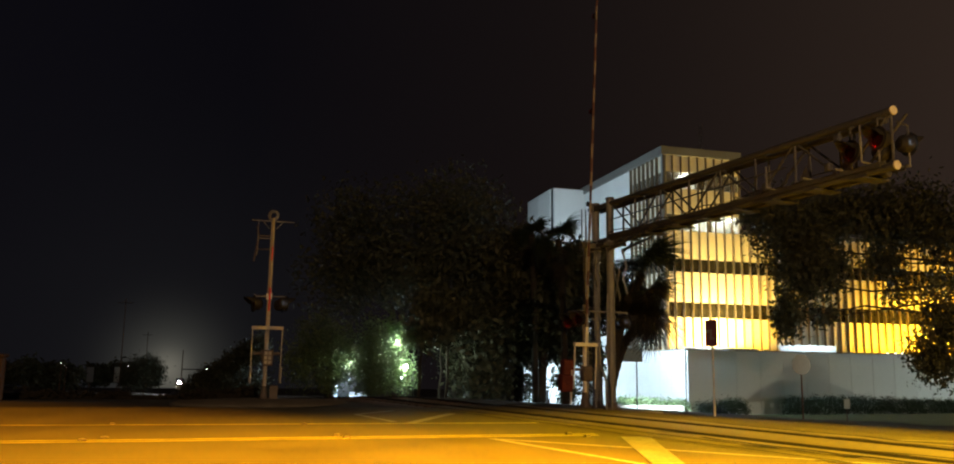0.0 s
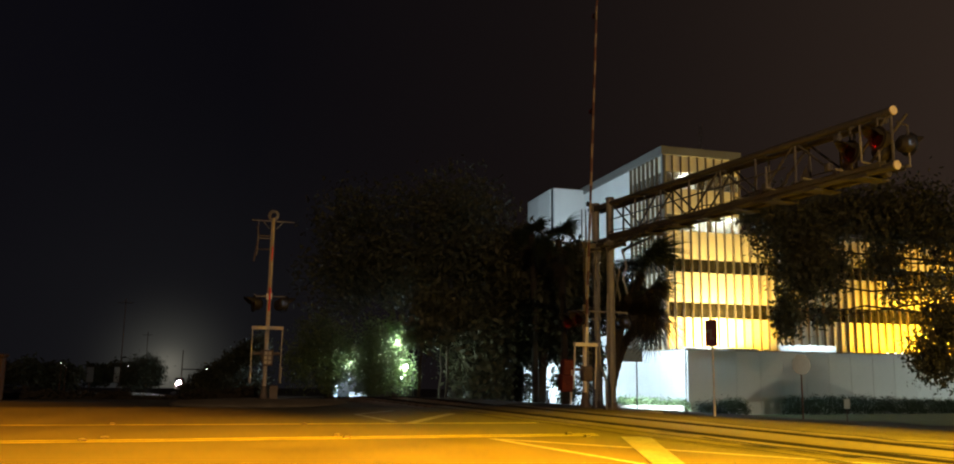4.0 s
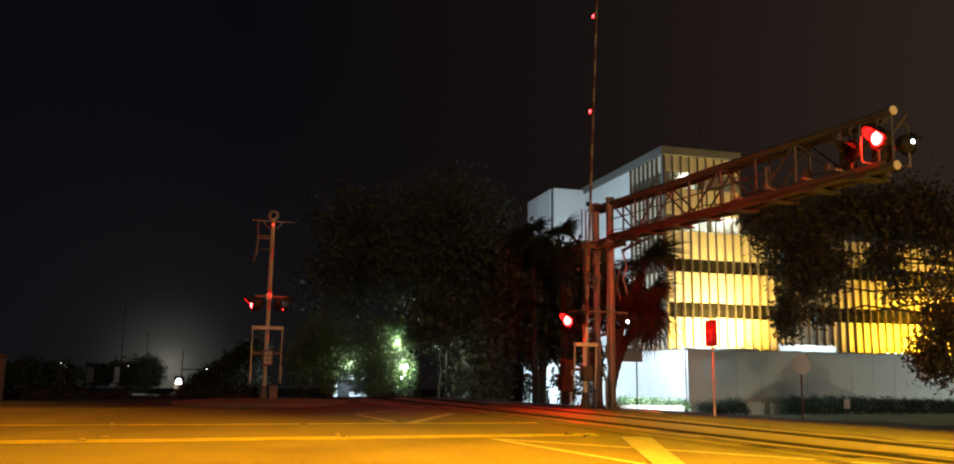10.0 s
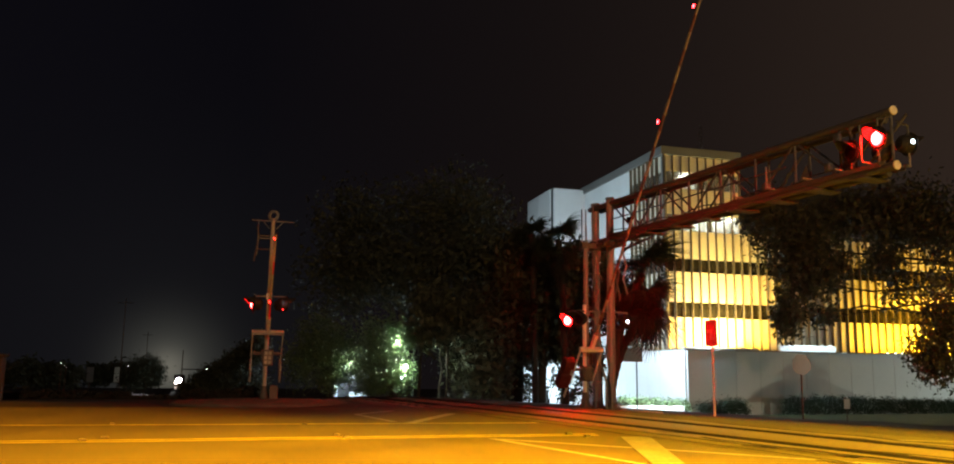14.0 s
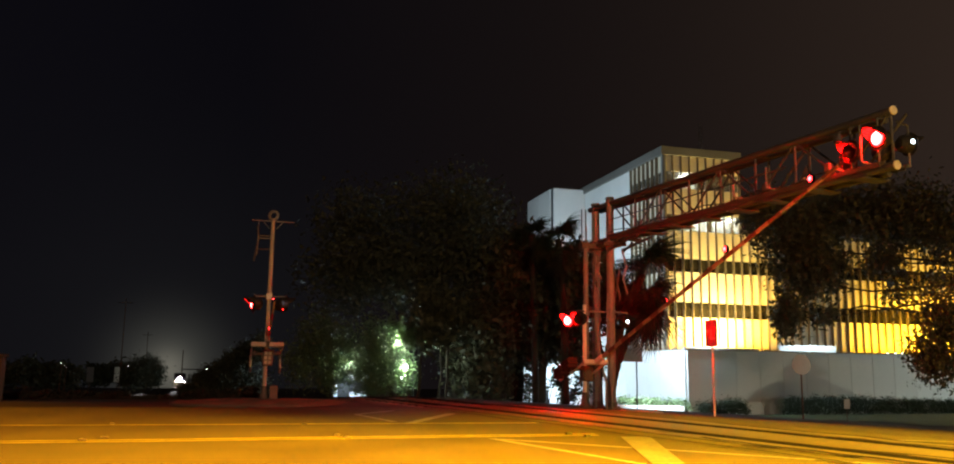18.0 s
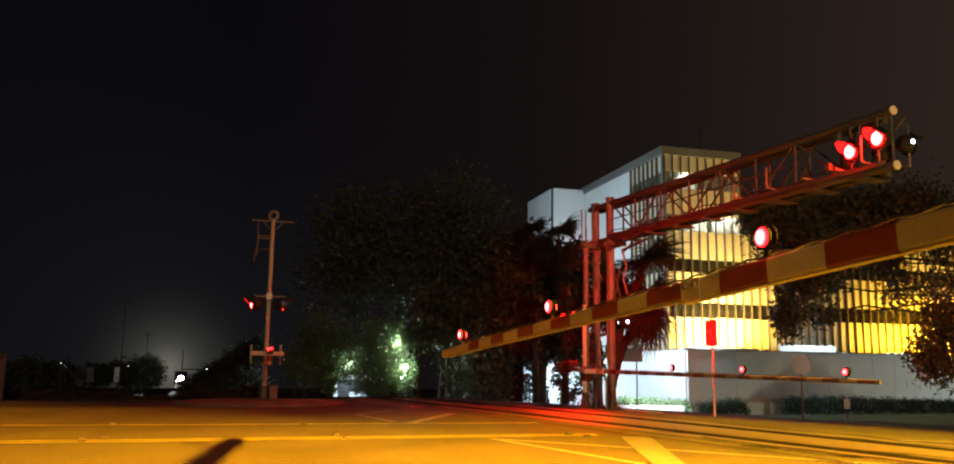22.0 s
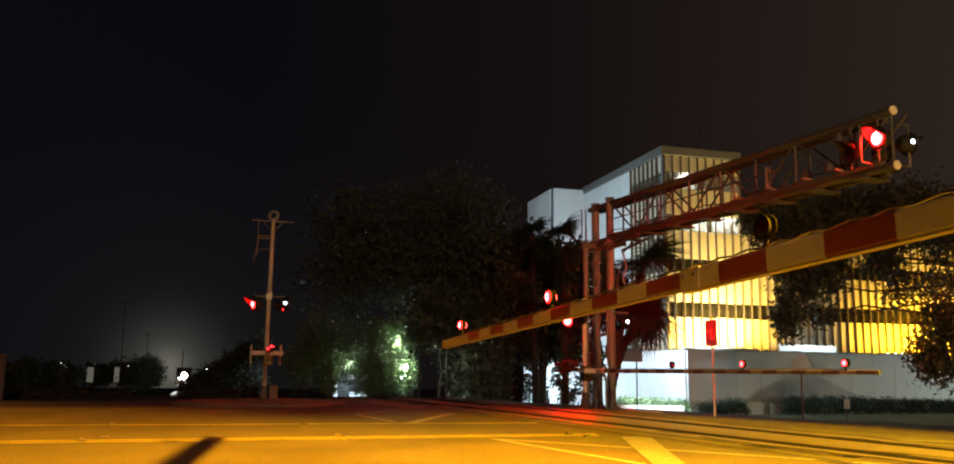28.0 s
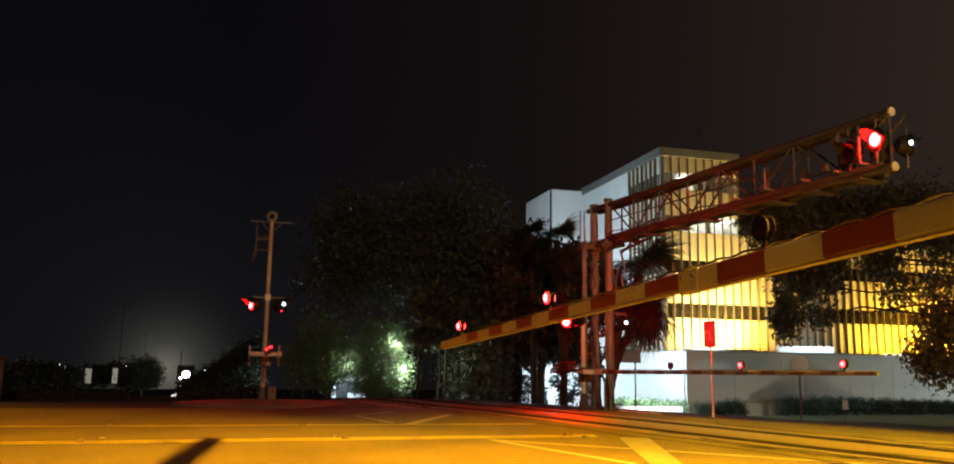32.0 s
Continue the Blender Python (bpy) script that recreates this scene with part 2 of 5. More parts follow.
def thing(name, place, label, category, group="", kind=""):
    ob = new(name)
    ob.empty_display_size = 0.2
    ob.matrix_world = place
    return tagged(ob, label, category, group, kind)


def B():
    return bmesh.new()


# ---------------------------------------------------------------- the lie of the land
ROAD = radians(16)                      # the road runs along U, V points across it, away from the camera
U = Vector((math.cos(ROAD), math.sin(ROAD), 0))
V = Vector((-math.sin(ROAD), math.cos(ROAD), 0))
T0, TD, TN = Vector((0.9, 19.8, 0)), Vector((-0.43, 0.903, 0)), Vector((0.903, 0.43, 0))


def land(x, y):
    """The crossing lies on a hump: the land falls beyond the track and along the cutting."""
    q = Vector((x, y, 0)) - T0
    w, s = q.dot(TN), q.dot(TD)
    z = -min(0.055 * max(0.0, w - 3.0), 1.2)
    return z - 0.041 * min(max(0.0, s - 10), 90) - 0.025 * min(max(0.0, s - 100), 2400)


def uv(u, v, z=0.0):
    p = U * u + V * v
    return Vector((p.x, p.y, z))


def grid(name, xs, ys, height, at, mat):
    verts = [(*at(a, b), height(a, b)) for b in ys for a in xs]
    n = len(xs)
    faces = [(j * n + i, j * n + i + 1, (j + 1) * n + i + 1, (j + 1) * n + i) for j in range(len(ys) - 1) for i in range(n - 1)]
    d = bpy.data.meshes.new(name)
    d.from_pydata(verts, [], faces)
    d.materials.append(mat)
    d.polygons.foreach_set("use_smooth", [True] * len(d.polygons))
    return new(name, d)


def steps(*spans):
    out = [spans[0][0]]
    for a, b, st in spans:
        n = max(1, round((b - a) / st))
        out += [a + (b - a) * (k + 1) / n for k in range(n)]
    return out


V_NEAR, V_FAR = 2.6, 21.2


def uv_xy(u, v):
    p = uv(u, v)
    return p.x, p.y


def ground_height(u, v):
    x, y = uv_xy(u, v)
    z = land(x, y)
    bumps = 0.05 * noise.noise((x * 0.35, y * 0.35, 0)) + 0.02 * noise.noise((x * 1.7, y * 1.7, 3))
    inside = V_NEAR - 0.3 < v < V_FAR + 0.3
    rail = abs((Vector((x, y, 0)) - T0).dot(TN)) < 1.6
    w = (Vector((x, y, 0)) - T0).dot(TN)
    ease = lambda a: min(1.0, max(0.0, a)) ** 2 * (3 - 2 * min(1.0, max(0.0, a)))
    z -= 0.10 * ease((v - 21.4) / 1.6) * (1 - ease((v - 29) / 8)) * ease((-1.2 - w) / 2.6)      # dip added to keep the verge beyond the road dark
    return z - 0.15 if inside else z - (0.12 if rail else 0.03) + bumps * (0.3 if v < 24 else 1.0)


ground = grid("ground", steps((-900, -120, 60), (-120, -30, 3), (-30, 40, 0.8), (40, 120, 4), (120, 900, 60)),
              steps((-300, -20, 40), (-20, 2.2, 1.5), (2.2, 2.9, 0.1), (2.9, 20.8, 1.5), (20.8, 21.6, 0.1), (21.6, 40, 0.5), (40, 130, 1.5), (130, 450, 8), (450, 2500, 150)),
              ground_height, uv_xy, EARTH)
tagged(ground, "dark uneven verge of dry soil and thin grass", "ground", kind="structure")
road = grid("road", steps((-220, -40, 6), (-40, 40, 0.5), (40, 220, 6)), steps((V_NEAR, V_FAR, 0.47)),
            lambda u, v: land(*uv_xy(u, v)) + 0.004 * noise.noise((u * 0.5, v * 0.5, 7)), uv_xy, ASPHALT)
tagged(road, "worn grey asphalt road under sodium light", "road", kind="structure")


def strip(name, mat, corners, lift=0.006, cells=10, label="worn painted road line", category="marking"):
    """A flat painted strip between four ground corners (a, b along one end, c, d along the other), draped on the road."""
    a, b, c, d = [Vector((*p, 0)) for p in corners]
    verts, faces = [], []
    for k in range(cells + 1):
        f = k / cells
        for p, q in ((a, d), (b, c)):
            x = p.lerp(q, f)
            u, v = x.dot(U), x.dot(V)
            verts.append((x.x, x.y, land(x.x, x.y) + 0.004 * noise.noise((u * 0.5, v * 0.5, 7)) + lift))
    faces = [(2 * k, 2 * k + 1, 2 * k + 3, 2 * k + 2) for k in range(cells)]
    m = bpy.data.meshes.new(name)
    m.from_pydata(verts, [], faces)
    m.materials.append(mat)
    ob = new(name, m)
    return tagged(ob, label, category, kind="structure")


def line(p, q, width, mat=PAINT, **more):
    p, q = Vector((*p, 0)), Vector((*q, 0))
    side = Vector((-(q - p).y, (q - p).x, 0)).normalized() * width / 2
    return strip("road_line", mat, [(p + side).xy, (p - side).xy, (q - side).xy, (q + side).xy], cells=max(2, round((q - p).length / 0.5)), **more)


# long lane lines, then the hatched keep-clear marks at the crossing
LA = Vector((math.cos(radians(19)), math.sin(radians(19))))
for off in (-0.14, 0.14):
    a0 = Vector((0.05, 12.75 + off))
    line((a0 - LA * 45), (a0 + LA * 2.0), 0.13, LANEPAINT, label="worn yellow painted lane line")
LB = Vector((math.cos(radians(16.8)), math.sin(radians(16.8))))
b0 = Vector((0.05, 15.75))
line(b0 - LB * 50, b0 + LB * 1.2, 0.17, LANEPAINT, label="worn yellow painted lane line")
line((0.26, 12.34), (1.95, 9.05), 0.13)
line((0.36, 12.25), (2.1, 11.22), 0.13)
line((2.35, 11.1), (6.2, 8.5), 0.13)
strip("stop_bar", BARPAINT, [(2.25, 13.03), (2.72, 13.11), (2.28, 8.9), (1.92, 8.86)], label="broad worn painted stop bar")
line((-2.53, 18.07), (-1.5, 15.8), 0.13)
line((-2.53, 18.07), (-1.9, 19.9), 0.13)
line((-0.50, 18.95), (-1.17, 15.5), 0.22)
line((6.51, 13.17), (9.03, 12.62), 0.13)

# tar-sealed cracks beside the rails
for side, drift, a, b_, wd in ((-0.62, 0.0, -12, -7.2, 0.09), (2.15, 0.0, -12, -4.5, 0.12), (3.4, 0.0, -11, -2.5, 0.13), (-1.35, 0.0, -12, 0.5, 0.07), (4.6, 0.0, -9, -4.0, 0.10),
                               (0.55, -1.0, -12.5, -6.0, 0.10), (1.9, -0.5, -11.5, -5.5, 0.10), (-0.3, -0.7, -12.5, -8.5, 0.08)):
    pts = [T0 + TD * (a + (b_ - a) * k / 9) + TN * (side + drift * k / 9 + 0.20 * noise.noise((k * 0.9, side, 5))) for k in range(10)]
    for p_, q_ in zip(pts, pts[1:]):
        sd = (q_ - p_).normalized().cross(Vector((0, 0, 1))) * wd / 2
        strip("tar_seam", TAR_AND_GAP, [(p_ + sd).xy, (p_ - sd).xy, (q_ - sd).xy, (q_ + sd).xy], lift=0.019, cells=2, label="dark tar sealing a road crack", category="crack seal")

# ---------------------------------------------------------------- the railway
def track(s, side=0.0):
    """A point of the single track, s metres from the road's middle towards the cutting, where it bends gently."""
    bend = 0.0675 * max(0.0, s - 20) + 1e-4 * max(0.0, s - 60) ** 2 + 0.7 * min(1.0, max(0.0, (60 - s) / 60))
    p = T0 + TD * s + TN * (bend + side)
    return Vector((p.x, p.y, land(p.x, p.y) + 1.25 * min(1.0, max(0.0, (s - 50) / 60))))


def sweep(bm, profile, path):
    """Carry a closed profile of (across, up) pairs along the track points of path (s, side)."""
    rings = []
    for s, side in path:
        rings.append([bm.verts.new(track(s, side + a) + Vector((0, 0, h))) for a, h in profile])
    n = len(profile)
    for p, q in zip(rings, rings[1:]):
        for k in range(n):
            bm.faces.new((p[k], p[(k + 1) % n], q[(k + 1) % n], q[k]))
    bm.faces.new(rings[0])
    bm.faces.new(rings[-1])
    bmesh.ops.recalc_face_normals(bm, faces=bm.faces)
    return bm


railway = thing("railway_track", pose(0, 0, 0), "single railway track with steel rails crossing the road", "railway", kind="structure")
HEAD = [(-0.036, -0.03), (-0.036, 0.018), (-0.028, 0.024), (0.028, 0.024), (0.036, 0.018), (0.036, -0.03), (0.012, -0.045), (0.065, -0.14), (-0.065, -0.14), (-0.012, -0.045)]
FARPATH = steps((-40, 12, 1.0), (12, 60, 3), (60, 420, 10))
for side in (-0.755, 0.755):
    part("rail", sweep(B(), HEAD, [(s, side) for s in FARPATH]), RAIL, railway)
S0, S1 = -20.0, 3.2      # stretch of the track inside the road
for side, wide, nm in ((0.0, 1.05, "centre_panel"), (-1.21, 0.44, "side_panel"), (1.21, 0.44, "side_panel")):
    bm = B()
    h = wide / 2
    sweep(bm, [(-h, -0.08), (-h, 0.008), (-h + 0.02, 0.017), (h - 0.02, 0.017), (h, 0.008), (h, -0.08)], [(s, side) for s in steps((S0, S1, 0.8))])
    part(nm, bm, PANEL, railway, "worn flat crossing panel between road and rail")
# black strips stand in for the shade in the open flangeway gaps
for side in (-0.755, 0.755):
    for off in (-0.13, 0.13):
        bm = sweep(B(), [(-0.09, -0.08), (-0.09, 0.012), (0.09, 0.012), (0.09, -0.08)], [(s, side + off) for s in steps((S0, S1, 0.8))])
        part("flangeway_gap_strip", bm, TAR_AND_GAP, railway, "black strip drawn as the dark gap beside the rail")
bm = sweep(B(), [(-4.2, -2.2), (-1.5, -0.06), (1.5, -0.06), (4.2, -2.2)], [(s, 0) for s in steps((S1 + 0.4, 60, 3), (60, 420, 10))])
part("ballast_bed", bm, BALLAST, railway, "grey stone ballast bed")
bm = B()
box(bm, (2.5, 0.22, 0.16), bevel=0.012)
sleeper = mesh_of("sleeper", bm, SLEEPER)
for k in range(75):
    s = S1 + 0.8 + 0.62 * k
    piece("sleeper", sleeper, railway, Matrix.Translation(track(s) + Vector((0, 0, -0.10))) @ Matrix.Rotation(math.atan2(TN.y, TN.x), 4, "Z"))

# raised reflective studs on the lane lines
bm = B()
bmesh.ops.create_cone(bm, cap_ends=True, segments=4, radius1=0.075, radius2=0.045, depth=0.030, matrix=pose(0, 0, 0.015, 0, 0, 45))
stud_mesh = mesh_of("road_stud", bm, STUD)
for x, y in ((-5.11, 11.1), (-5.0, 11.5), (-2.02, 12.47), (-1.81, 12.08), (-2.94, 14.67), (-5.97, 14.0), (1.49, 13.36), (1.73, 12.93), (-8.6, 13.2), (-8.2, 10.0)):
    ob = new("road_stud", stud_mesh)
    ob.matrix_world = pose(x, y, land(x, y) + 0.006, 0, 0, 16)
    tagged(ob, "small square raised reflective road stud", "road stud", "road studs on the lane lines")

# ---------------------------------------------------------------- crossing signals
FLASH = []      # lens, its place in its holder, the pattern by which it lights


def lens_mesh(r, on=LENS_ON, off=LENS_OFF, seg=18, rim=1.05):
    """A thin lamp insert: one domed face glows, the other is dark."""
    bm = B()
    m = pose(0, 0, 0, 0, 90, 0) @ Matrix.Diagonal((r, r, r, 1))
    lathe(bm, [(0.96, 0.03), (0.86, 0.20), (0.55, 0.38), (0.001, 0.46)], m, seg)
    n = len(bm.faces)
    lathe(bm, [(0.96, 0.03), (rim, 0.03), (rim, -0.03), (0.85, -0.12), (0.5, -0.2), (0.001, -0.24)], m, seg)
    bm.faces.ensure_lookup_table()
    for k, f in enumerate(bm.faces):
        f.material_index = 0 if k < n else 1
    bmesh.ops.remove_doubles(bm, verts=bm.verts, dist=1e-5)
    bmesh.ops.recalc_face_normals(bm, faces=bm.faces)
    return mesh_of("lens", bm, on, off)


LENS_BIG, LENS_SMALL, LENS_TINY = lens_mesh(0.15), lens_mesh(0.055, LENS_ARM), lens_mesh(0.09 * 0.56, LENS_ARM_NEAR)
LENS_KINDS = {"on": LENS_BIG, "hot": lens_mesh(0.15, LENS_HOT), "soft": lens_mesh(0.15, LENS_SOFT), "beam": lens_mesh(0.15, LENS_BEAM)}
LENS_MINI = lens_mesh(0.028, LENS_ARM_MINI)
LENS_PEEP = lens_mesh(0.048, PEEP_ON, BLACK, 10)


def head_mesh(plate=0.23):
    """Round backing plate, lamp can and visor of one flasher, looking along +x."""
    bm = B()
    m = pose(0, 0, 0, 0, 90, 0)
    lathe(bm, [(0.0, -0.24), (0.10, -0.23), (0.165, -0.16), (0.175, 0.0), (plate, 0.005), (plate, 0.02), (0.175, 0.022), (0.170, 0.03), (0.160, 0.03), (0.158, -0.15), (0.0, -0.19)], m, 24)
    # the visor: an open sleeve, longer above than below
    n = 18
    inner, outer = [], []
    for k in range(n + 1):
        a = radians(5 + 170 * k / n)
        reach = 0.05 + 0.24 * max(0.0, math.sin(a))
        inner.append((math.cos(a), math.sin(a), reach))
    for r in (0.168, 0.176):
        ring0 = [bm.verts.new((0.025, r * c, r * s)) for c, s, w in inner]
        ring1 = [bm.verts.new((0.025 + w, r * 1.04 * c, r * 1.04 * s)) for c, s, w in inner]
        for k in range(n):
            bm.faces.new((ring0[k], ring0[k + 1], ring1[k + 1], ring1[k]))
    return mesh_of("flasher_head", bm, BLACK)


HEAD_MESH = head_mesh()


def flasher(holder, x, y, z, yaw, pattern, peep=None, beam="on"):
    h = piece("flasher_head", HEAD_MESH, holder, pose(x, y, z, 0, 0, yaw))
    ln = piece("lens", LENS_KINDS[beam], h, pose(0.012, 0, 0))
    FLASH.append((ln, pose(0.012, 0, 0), pattern))
    if peep:
        at = pose(-0.08, 0.19 * peep, 0, 0, 0, 90 * peep)
        pl = piece("side_lens", LENS_PEEP, h, at)
        FLASH.append((pl, at, pattern))
    return h


def arm_light(arm, x, z, pattern, k=1.0):
    """A round two-sided gate lamp standing on the arm, with a lens on both faces."""
    bm = B()
    for sgn in (1, -1):
        lathe(bm, [(0.0, 0.003), (0.088, 0.003), (0.096, 0.012), (0.10, 0.030), (0.108, 0.032), (0.108, 0.042), (0.096, 0.042), (0.093, 0.012), (0.0, 0.008)], pose(0, 0, 0, -90 * sgn, 0, 0), 18)
    rod(bm, (0, 0, -0.16), (0, 0, -0.10), 0.02)
    box(bm, (0.07, 0.05, 0.02), (0, 0, -0.165))
    bmesh.ops.scale(bm, vec=(k, k, k), verts=bm.verts)
    part("gate_lamp", bm, LAMPCASE, arm, "black two-sided gate lamp with red lenses", pose(x, 0, z))
    for sgn in (1, -1):
        at = pose(x, 0.036 * k * sgn, z, 0, 0, 90 * sgn)
        ln = piece("lens", LENS_SMALL if k > 0.7 else LENS_TINY if k > 0.5 else LENS_MINI, arm, at)
        FLASH.append((ln, at, pattern))


def section(bm, x0, x1, h0, h1, t):
    """One length of the hollow arm, tapering from height h0 to h1."""
    v = []
    for x, h in ((x0, h0), (x1, h1)):
        e = 0.012
        v.append([bm.verts.new((x, a, b)) for a, b in ((-t + e, -h), (t - e, -h), (t, -h + e), (t, h - e), (t - e, h), (-t + e, h), (-t, h - e), (-t, -h + e))])
    for k in range(8):
        bm.faces.new((v[0][k], v[0][(k + 1) % 8], v[1][(k + 1) % 8], v[1][k]))
    bm.faces.new(v[0][::-1])
    bm.faces.new(v[1])
    return bm


def crossbuck(holder, x, y, z, yaw):
    for lean in (45, -45):
        bm = box(B(), (0.008, 1.22, 0.20), (0.006 if lean > 0 else -0.006, 0, 0), (lean, 0, 0), 0.002)
        part("crossbuck_board", bm, (SIGNBACK,), holder, "bare back of a crossbuck board seen nearly edge on", pose(x, y, z, 0, 0, yaw))


def gate(place, label, pivot, length, stripes, lights, mast_h, heads=(), buck=None, bell=False, h0=0.075, h1=0.04, step=None, mast_off=(-0.22, 0.0), fork=0.33, weights=(), base_k=1.0, case_k=1.0, lamp_k=0.8, mast_mat=None, sheeting=(ARMWHITE, ARMRED)):
    """A crossing gate. Local x runs along the lowered arm; the arm turns about local y at the pivot height."""
    g = thing("crossing_gate", place, label, "gate", "crossing gates")
    mx, my = mast_off
    if mast_h:
        bm = rod(B(), (mx, my, 0.1), (mx, my, mast_h), 0.062, 0.058, 16)
        part("mast", bm, mast_mat or GALV, g, "round steel mast")
        bm = B()
        lathe(bm, [(r * (base_k if r > 0.1 else 1), h) for r, h in ((0.0, 0.0), (0.26, 0.0), (0.26, 0.05), (0.20, 0.10), (0.12, 0.36), (0.09, 0.42), (0.0, 0.42))], pose(mx, my, 0), 14)
        part("base", bm, IRON, g, "flared cast base bolted to the footing")
    bm = box(B(), (0.46 * case_k, 0.40 * case_k, 0.62 * case_k), (mx, my + 0.05, pivot - 0.12), bevel=0.03)
    box(bm, (0.30 * case_k, 0.03, 0.40 * case_k), (mx, my + 0.04 - 0.20 * case_k, pivot - 0.10), bevel=0.01)
    rod(bm, (mx, my + 0.04 - 0.24 * case_k, pivot + 0.02), (mx, my + 0.10, pivot + 0.02), 0.13 * case_k, seg=16)
    part("mechanism_case", bm, IRON, g, "dull grey gate mechanism case")
    bm = B()
    rod(bm, (mx, -0.38, pivot), (mx, 0.42, pivot), 0.045)
    part("drive_shaft", bm, IRON, g)
    d = B()
    # forked support frame and counterweights behind the shaft
    for sgn in (-1, 1):
        box(d, (1.25, 0.03, 0.065), (0.12, fork * sgn, 0), bevel=0.006)
        if not weights:
            box(d, (0.40, 0.06, 0.34) if step else (0.46, 0.06, 0.58), (-0.60, fork * sgn, -0.06 if step else -0.02), bevel=0.02)
    box(d, (0.10, fork * 2 + 0.06, 0.12), (0.74, 0, 0), bevel=0.006)
    box(d, (0.5, 0.09, 0.13), (0.98, 0, 0), bevel=0.006)
    if weights:
        box(d, (0.95, 0.04, 0.07), (-0.45, -0.40, 0), bevel=0.006)
        box(d, (0.06, 0.30, 0.06), (-0.22, -0.44, 0), bevel=0.006)
    arm = part("arm", d, ALU if step else WHITEPOST if weights else OLDPOST, g, "lifting arm on a forked iron support with counterweights")
    for x, y, z, w, h in weights:
        bm = B()
        for k in range(3):
            box(bm, (w, h, 0.085), (x + 0.015 * (k % 2), y, z - 0.09 * (k - 1)), (0, 0, 3 * (k % 2)), bevel=0.02)
        rod(bm, (x, y, z - 0.18), (x, y, z + 0.18), 0.04, seg=10)
        part("counterweight", bm, WEIGHT_REDLIT, arm, "bolted stack of cast counterweight plates, tinted by red light")
    bounds = [1.0] + [x for pair in stripes for x in pair] + [length]
    for k in range(len(bounds) - 1):
        a, b = bounds[k], bounds[k + 1]
        hh = lambda x: (h0 if x < step else h1 * (1.31 - 0.31 * x / length)) if step else h0 + (h1 - h0) * x / length
        cuts = [a, b] if not (step and a < step < b) else [a, step, b]
        for p, q in zip(cuts, cuts[1:]):
            mid = 0.5 * (p + q)
            big = step and mid < step
            ha = hh(p + 1e-3) if big or not step else hh(max(p, step + 1e-3))
            hb = hh(q - 1e-3)
            bm = section(B(), p, q, ha, hb, 0.028 if big else 0.022)
            if big:
                bmesh.ops.translate(bm, vec=(0, 0, -0.013), verts=bm.verts)
            part("red_stripe" if k % 2 else "white_stripe", bm, sheeting[k % 2], arm)
    if step:
        bm = box(B(), (0.20, 0.060, h0 * 2.03), (step - 0.10, 0, -0.013), bevel=0.004)
        part("splice_sleeve", bm, ARMWHITE, arm, "splice sleeve joining the arm's two lengths")
        for xx, zz in ((step - 0.045, 0.012), (step - 0.15, 0.012)):
            part("bolt", rod(B(), (xx, -0.040, zz), (xx, 0.040, zz), 0.012, seg=6), IRON, arm, "dark bolt head")
        # the bare lower lip of the extrusion shows pale under both colours
        part("lower_lip", box(B(), (step - 1.0, 0.050, 0.005), (step / 2 + 0.5, 0, -h0 - 0.0155)), DIMWHITE, arm, "bare pale lower lip of the arm")
        tip = hh(length - 1e-3)
        bm = section(B(), step, length, 0.003, 0.003, 0.020)
        for v in bm.verts:
            v.co.z -= (hh(step + 1e-3) if v.co.x < step + 0.1 else tip) + 0.003
        part("lower_lip", bm, DIMWHITE, arm)
    part("tip_cap", box(B(), (0.03, 0.05, h1 * 2.1), (length + 0.016, 0, 0), bevel=0.006), BLACK, arm, "black rubber tip cap")
    for x, z, pattern in lights:
        arm_light(arm, x, z, pattern, 0.56 if step else lamp_k)
    # the lamp cable clipped in slack loops along the top edge
    bm, pts = B(), []
    top = max(x for x, z, p in lights)
    for k in range(int(top / 0.12)):
        x = 0.9 + k * 0.12
        if x < top:
            e = hh(x) - (0.013 if step and x < step else 0)
            pts.append((x, 0.01, e + 0.006 + 0.012 * (k % 2)))
    tube(bm, pts, 0.006, 5)
    part("lamp_cable", bm, WIRE, arm, "thin black cable looped along the arm")
    for h in heads:
        flasher(g, *h)
    if heads:
        hz = heads[0][2]
        ys = [h[1] for h in heads]
        bm = rod(B(), (mx, min(ys), hz + 0.22), (mx, max(ys), hz + 0.22), 0.028)
        for h in heads:
            tube(bm, [(mx, h[1], hz + 0.22), (h[0], h[1], hz + 0.22), (h[0], h[1], hz + 0.1)], 0.02)
        part("flasher_crossarm", bm, GALV, g)
        bm = box(B(), (0.18, 0.18, 0.22), (mx, my, hz + 0.22), bevel=0.02)
        part("junction_box", bm, ALU, g)
    if buck:
        crossbuck(g, *buck)
    if bell:
        bm = B()
        lathe(bm, [(0.085, -0.03), (0.155, -0.03), (0.172, 0.0), (0.155, 0.04), (0.10, 0.05), (0.085, 0.02), (0.085, -0.03)], pose(mx, my, mast_h + 0.10, 90, 0, 74), 24)
        rod(bm, (mx, my, mast_h - 0.06), (mx, my, mast_h - 0.02), 0.07, 0.05)
        part("bell", bm, GALV, g, "round electric gong on the mast top")
    return g, arm


def equal(a, n, w=0.406):
    return [(a + 2 * k * w, a + (2 * k + 1) * w) for k in range(n)]


